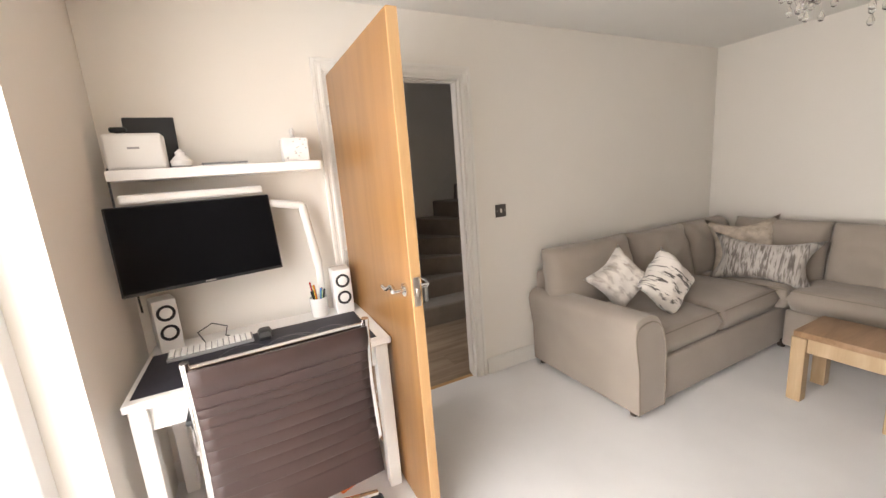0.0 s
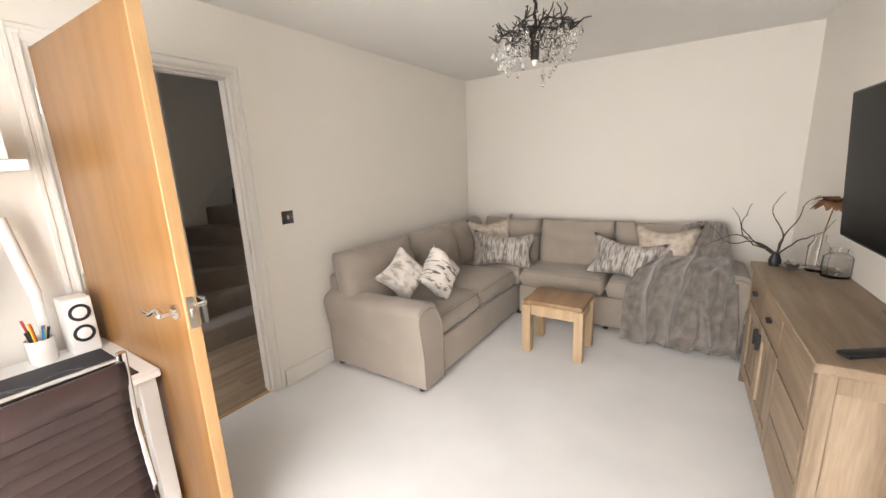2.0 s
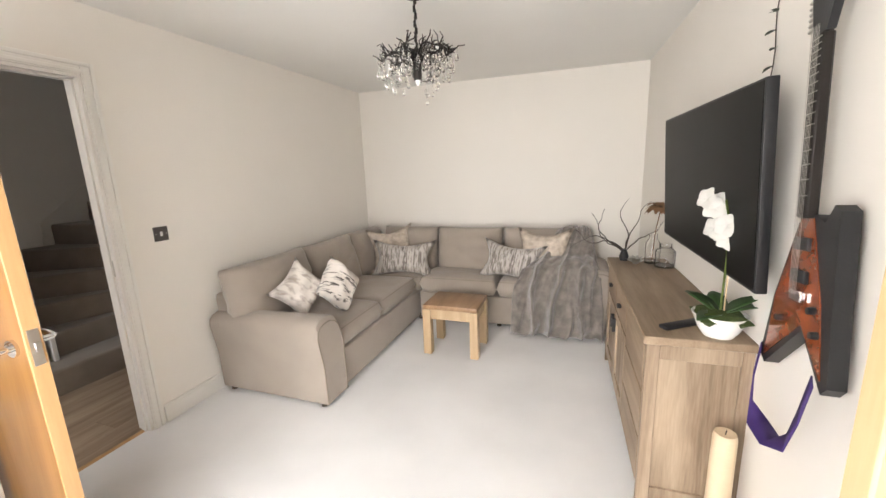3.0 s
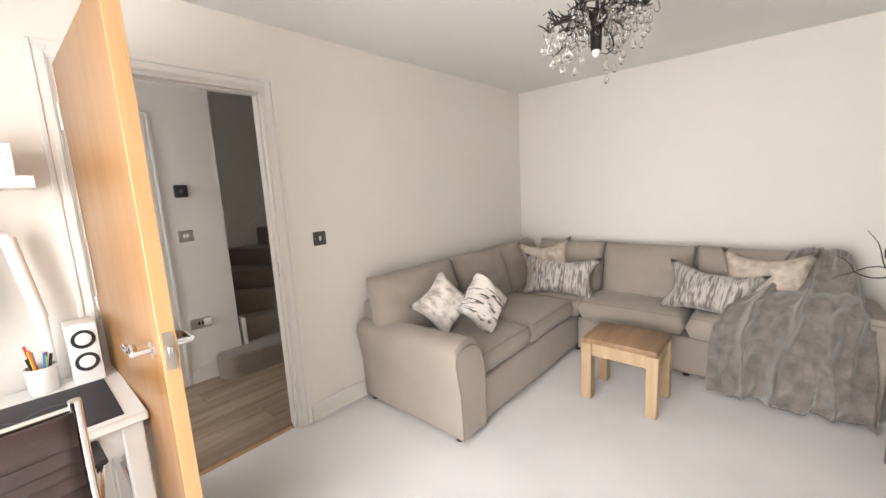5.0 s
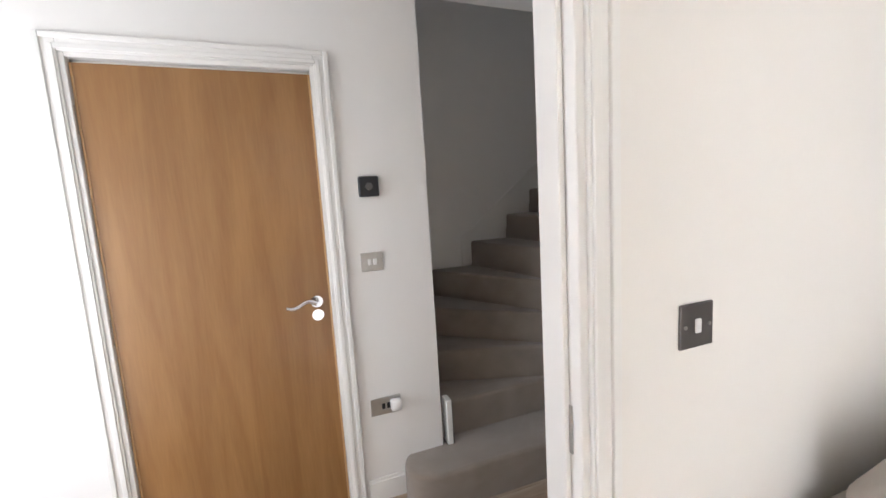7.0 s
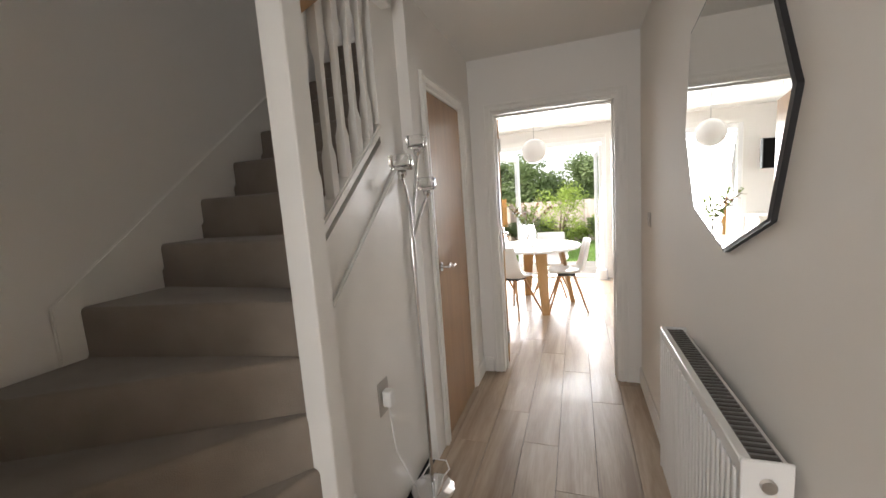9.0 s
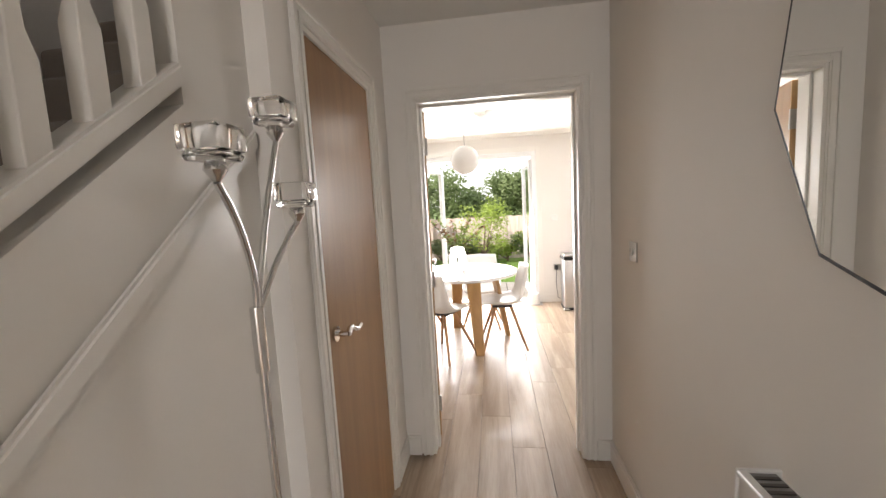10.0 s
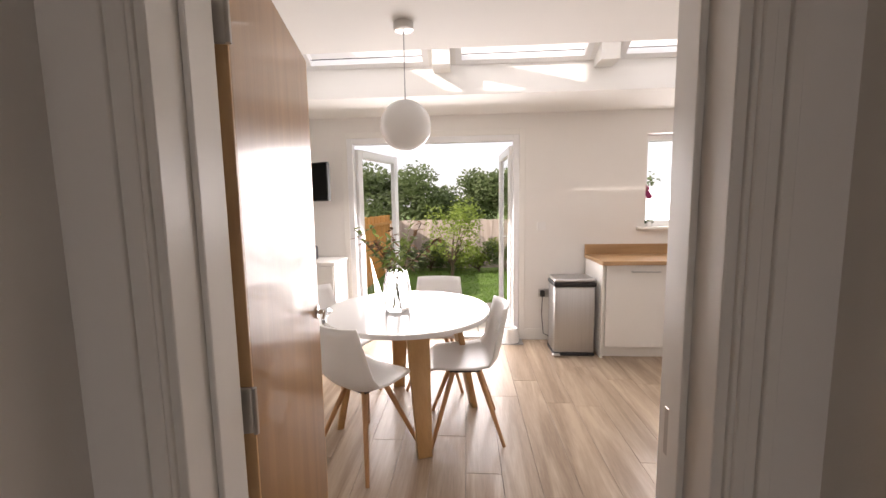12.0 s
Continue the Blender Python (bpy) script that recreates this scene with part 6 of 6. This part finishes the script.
part("body", box(0, 0.80, 0.02, 0.43, 0.04, 0.87), GLOSS, kc)
part("top", box(-0.01, 0.81, 0.0, 0.44, 0.87, 0.90, 0.003), GLOSS, kc)
for k in range(2):
    dd = part("door", box(0.01 + 0.395 * k, 0.395 + 0.395 * k, 0.0, 0.02, 0.08, 0.86, 0.002), GLOSS, kc)
    part("handle", box(0.29 + 0.13 * k, 0.37 + 0.13 * k, -0.02, 0.0, 0.76, 0.772, 0.003), BLACK, dd)
part("foot", box(0.02, 0.78, 0.06, 0.40, 0, 0.04), GLOSS, kc)
bag = thing("camera_bag", (-2.26, 7.50, 0.90), "black padded camera bag on the cabinet", "bag")
part("body", box(-0.13, 0.13, -0.08, 0.08, 0, 0.15, 0.025, 3), BLACK, bag)
part("pocket", box(0.0, 0.11, -0.10, -0.08, 0.01, 0.11, 0.008, 2), BLACK, bag)
part("badge", pipe(bmesh.new(), [(0.07, -0.10, 0.09), (0.07, -0.104, 0.09)], 0.018, 14), NICKEL, bag)
part("carry_handle", pipe(bmesh.new(), [(-0.07, 0, 0.15), (-0.05, 0, 0.18), (0.05, 0, 0.18), (0.07, 0, 0.15)], 0.007, 8), BLACK, bag)

# ---- garden ----
solid("ground", box(-400, 400, -0.66, 800, -0.5, -0.12), GRASS, "mown green lawn reaching to the distance", "lawn", kind="structure")
solid("ground_front", box(-400, 400, -400, -0.66, -0.5, -0.12), PAVING, "pale paved ground before the house", "paving", kind="structure")
pt = solid("patio", box(-3.5, 2.5, KY1 + 0.26, 9.55, -0.12, -0.075), SOIL, "sandstone patio outside the garden doors", "patio", kind="structure")
for i in range(10):
    for j in range(3):
        o = new("paving_slab", mesh_of("paving_slab", box(-3.49 + 0.6 * i, -2.90 + 0.6 * i, KY1 + 0.27 + 0.5 * j, KY1 + 0.76 + 0.5 * j, -0.075, -0.05, 0.004), PAVING))
        o.parent = pt
rr = random.Random(31)
bm = bmesh.new()
for k in range(9000):
    x, y = rr.uniform(-2.3, 0.6), 9.57 + 3.3 * rr.random() ** 1.3
    h, a = rr.uniform(0.02, 0.05), rr.uniform(0, 3.14)
    dx, dy = 0.006 * math.cos(a), 0.006 * math.sin(a)
    bm.faces.new((bm.verts.new((x - dx, y - dy, -0.12)), bm.verts.new((x + dx, y + dy, -0.12)), bm.verts.new((x + rr.uniform(-0.02, 0.02), y + rr.uniform(-0.02, 0.02), -0.12 + h))))
solid("grass", bm, BLADE, "short green grass blades of the lawn", "grass", kind="stuff")


def fence(label, x0, x1, y0, y1, h, mat, n):
    f = thing("garden_fence", (0, 0, 0), label, "fence")
    dx, dy = (x1 - x0) / n, (y1 - y0) / n
    across = abs(dx) > abs(dy)
    for k in range(n):
        x, y = x0 + dx * k, y0 + dy * k
        hh = h + 0.008 * (k % 3)
        if across:
            part("board", box(x + 0.004, x + dx + 0.012, y - 0.008 - 0.008 * (k % 2), y + 0.006, -0.12, hh), mat, f)
        else:
            part("board", box(x - 0.006, x + 0.008 + 0.008 * (k % 2), y + 0.004, y + dy + 0.012, -0.12, hh), mat, f)
    for z in (0.1, h - 0.2):
        part("rail", box(min(x0, x1) - 0.0, max(x0, x1) + 0.0, y0 + 0.01, y0 + 0.05, z, z + 0.07) if across else box(x0 + 0.02, x0 + 0.06, y0, y1, z, z + 0.07), mat, f)
    return f


fence("silvered close-board fence at the garden's end", -6.0, 3.0, 13.4, 13.4, 1.08, FENCE_WOOD, 60)
fence("orange stained close-board side fence", -2.55, -2.55, 9.0, 13.3, 1.22, ORANGE_WOOD, 30)


def leafy(name, label, category, at, size, leaves, mat, seed, trunk=0.0, blade=0.09, group="", lobes=7):
    """Trunk, limbs, and a crown of many separate leaves in uneven clumps."""
    rr = random.Random(seed)
    t = thing(name, at, label, category, group)
    sx, sy, sz = size
    tops = [Vector((rr.uniform(-0.75, 0.75) * sx, rr.uniform(-0.75, 0.75) * sy, trunk + sz * rr.uniform(0.25, 1.0))) for _ in range(lobes)]
    bm = pipe(bmesh.new(), [(0, 0, -0.05), (0.02, 0, trunk * 0.6 + 0.05), (0, 0.02, trunk + sz * 0.3)], [0.02 + 0.02 * sz, 0.016 + 0.014 * sz, 0.012], 8)
    for p in tops:
        pipe(bm, [(0, 0, trunk * 0.7 + 0.05), p * 0.55 + Vector((0, 0, 0.1 * sz)), p], [0.012 + 0.006 * sz, 0.009, 0.004], 5)
    part("trunk", bm, BARK, t)
    vs, fs = [], []
    for k in range(leaves):
        c = tops[k % lobes]
        d = Vector((rr.gauss(0, 1), rr.gauss(0, 1), rr.gauss(0, 1))).normalized() * (rr.random() ** 0.45)
        p = c + Vector((d.x * sx * 0.48, d.y * sy * 0.48, d.z * sz * 0.30))
        a = Vector((rr.uniform(-1, 1), rr.uniform(-1, 1), rr.uniform(-0.6, 0.6))).normalized() * blade * rr.uniform(0.6, 1.2)
        b = a.cross(Vector((rr.uniform(-1, 1), rr.uniform(-1, 1), rr.uniform(-1, 1)))).normalized() * blade * 0.42
        i = len(vs)
        vs += [p - a, p + b, p + a, p - b]
        fs.append((i, i + 1, i + 2, i + 3))
    me = bpy.data.meshes.new("crown")
    me.from_pydata(vs, [], fs)
    me.materials.append(mat)
    o = new("crown", me)
    o.parent = t
    return t


leafy("young_tree", "young light green tree on the lawn's edge", "tree", (-0.95, 12.2, -0.12), (0.70, 0.5, 1.30), 1700, FOLIAGE_LIGHT, 41, 0.25, 0.045, lobes=11)
for k, (x, y, sx, sz, mm) in enumerate(((-2.1, 12.7, 0.5, 0.55, FOLIAGE), (-1.5, 12.9, 0.45, 0.6, FOLIAGE), (-0.35, 12.8, 0.5, 0.65, FOLIAGE_LIGHT), (0.3, 12.7, 0.55, 0.6, FOLIAGE), (1.3, 12.8, 0.6, 0.8, FOLIAGE_LIGHT), (-1.0, 12.95, 0.5, 0.45, FOLIAGE))):
    leafy("shrub", "leafy green shrub in front of the fence", "shrub", (x, y, -0.12), (sx, 0.3, sz), 1300, mm, 50 + k, 0.0, 0.045, "garden shrubs")
for k, (x, y, sx, sz) in enumerate(((-3.6, 21, 1.9, 2.5), (-1.2, 22.5, 1.7, 2.0), (0.9, 22, 1.8, 2.3), (-6.5, 23, 2.6, 2.4), (3.2, 23, 2.3, 2.6), (-9.5, 24, 2.6, 3.2), (6.4, 24, 2.4, 2.8))):
    leafy("tree", "broad dark green tree beyond the garden fence", "tree", (x, y, -0.12), (sx, 1.5, sz), 6500, FOLIAGE, 70 + k, 0.35, 0.12, "trees beyond the fence", 12)


# ---- boarded floor of hall and kitchen, board by board ----
fl = solid("floor_hall_kitchen", add_box(box(HX - 0.1, -0.05, -0.6, 4.35, -0.1, -0.012), KX0, KX1, 4.35, KY1 + 0.1, -0.1, -0.012), BLACK, "greyed oak laminate boards through hall and kitchen", "floor", kind="structure")
rng = random.Random(5)
W = 0.192
k = 0
x = KX0
while x < KX1 - 0.01:
    x1 = min(x + W, KX1)
    y = -0.6 - rng.random() * 1.2
    while y < KY1 + 0.1:
        y1 = y + 1.28
        inside_hall = x1 > HX and x < -0.05
        lo, hi = max(y, -0.6 if inside_hall else 4.36), min(y1, KY1 + 0.1)
        a, b = (max(x, HX - 0.02), min(x1, -0.052)) if (inside_hall and lo < 4.3) else (x, x1)
        if hi - lo > 0.03 and b - a > 0.01:
            ob = new("plank", mesh_of("plank", box(a + 0.0008, b - 0.0008, lo + 0.0008, hi - 0.0008, -0.011, 0.0, 0.0008), PLANK))
            ob.parent = fl
        y = y1
    x += W
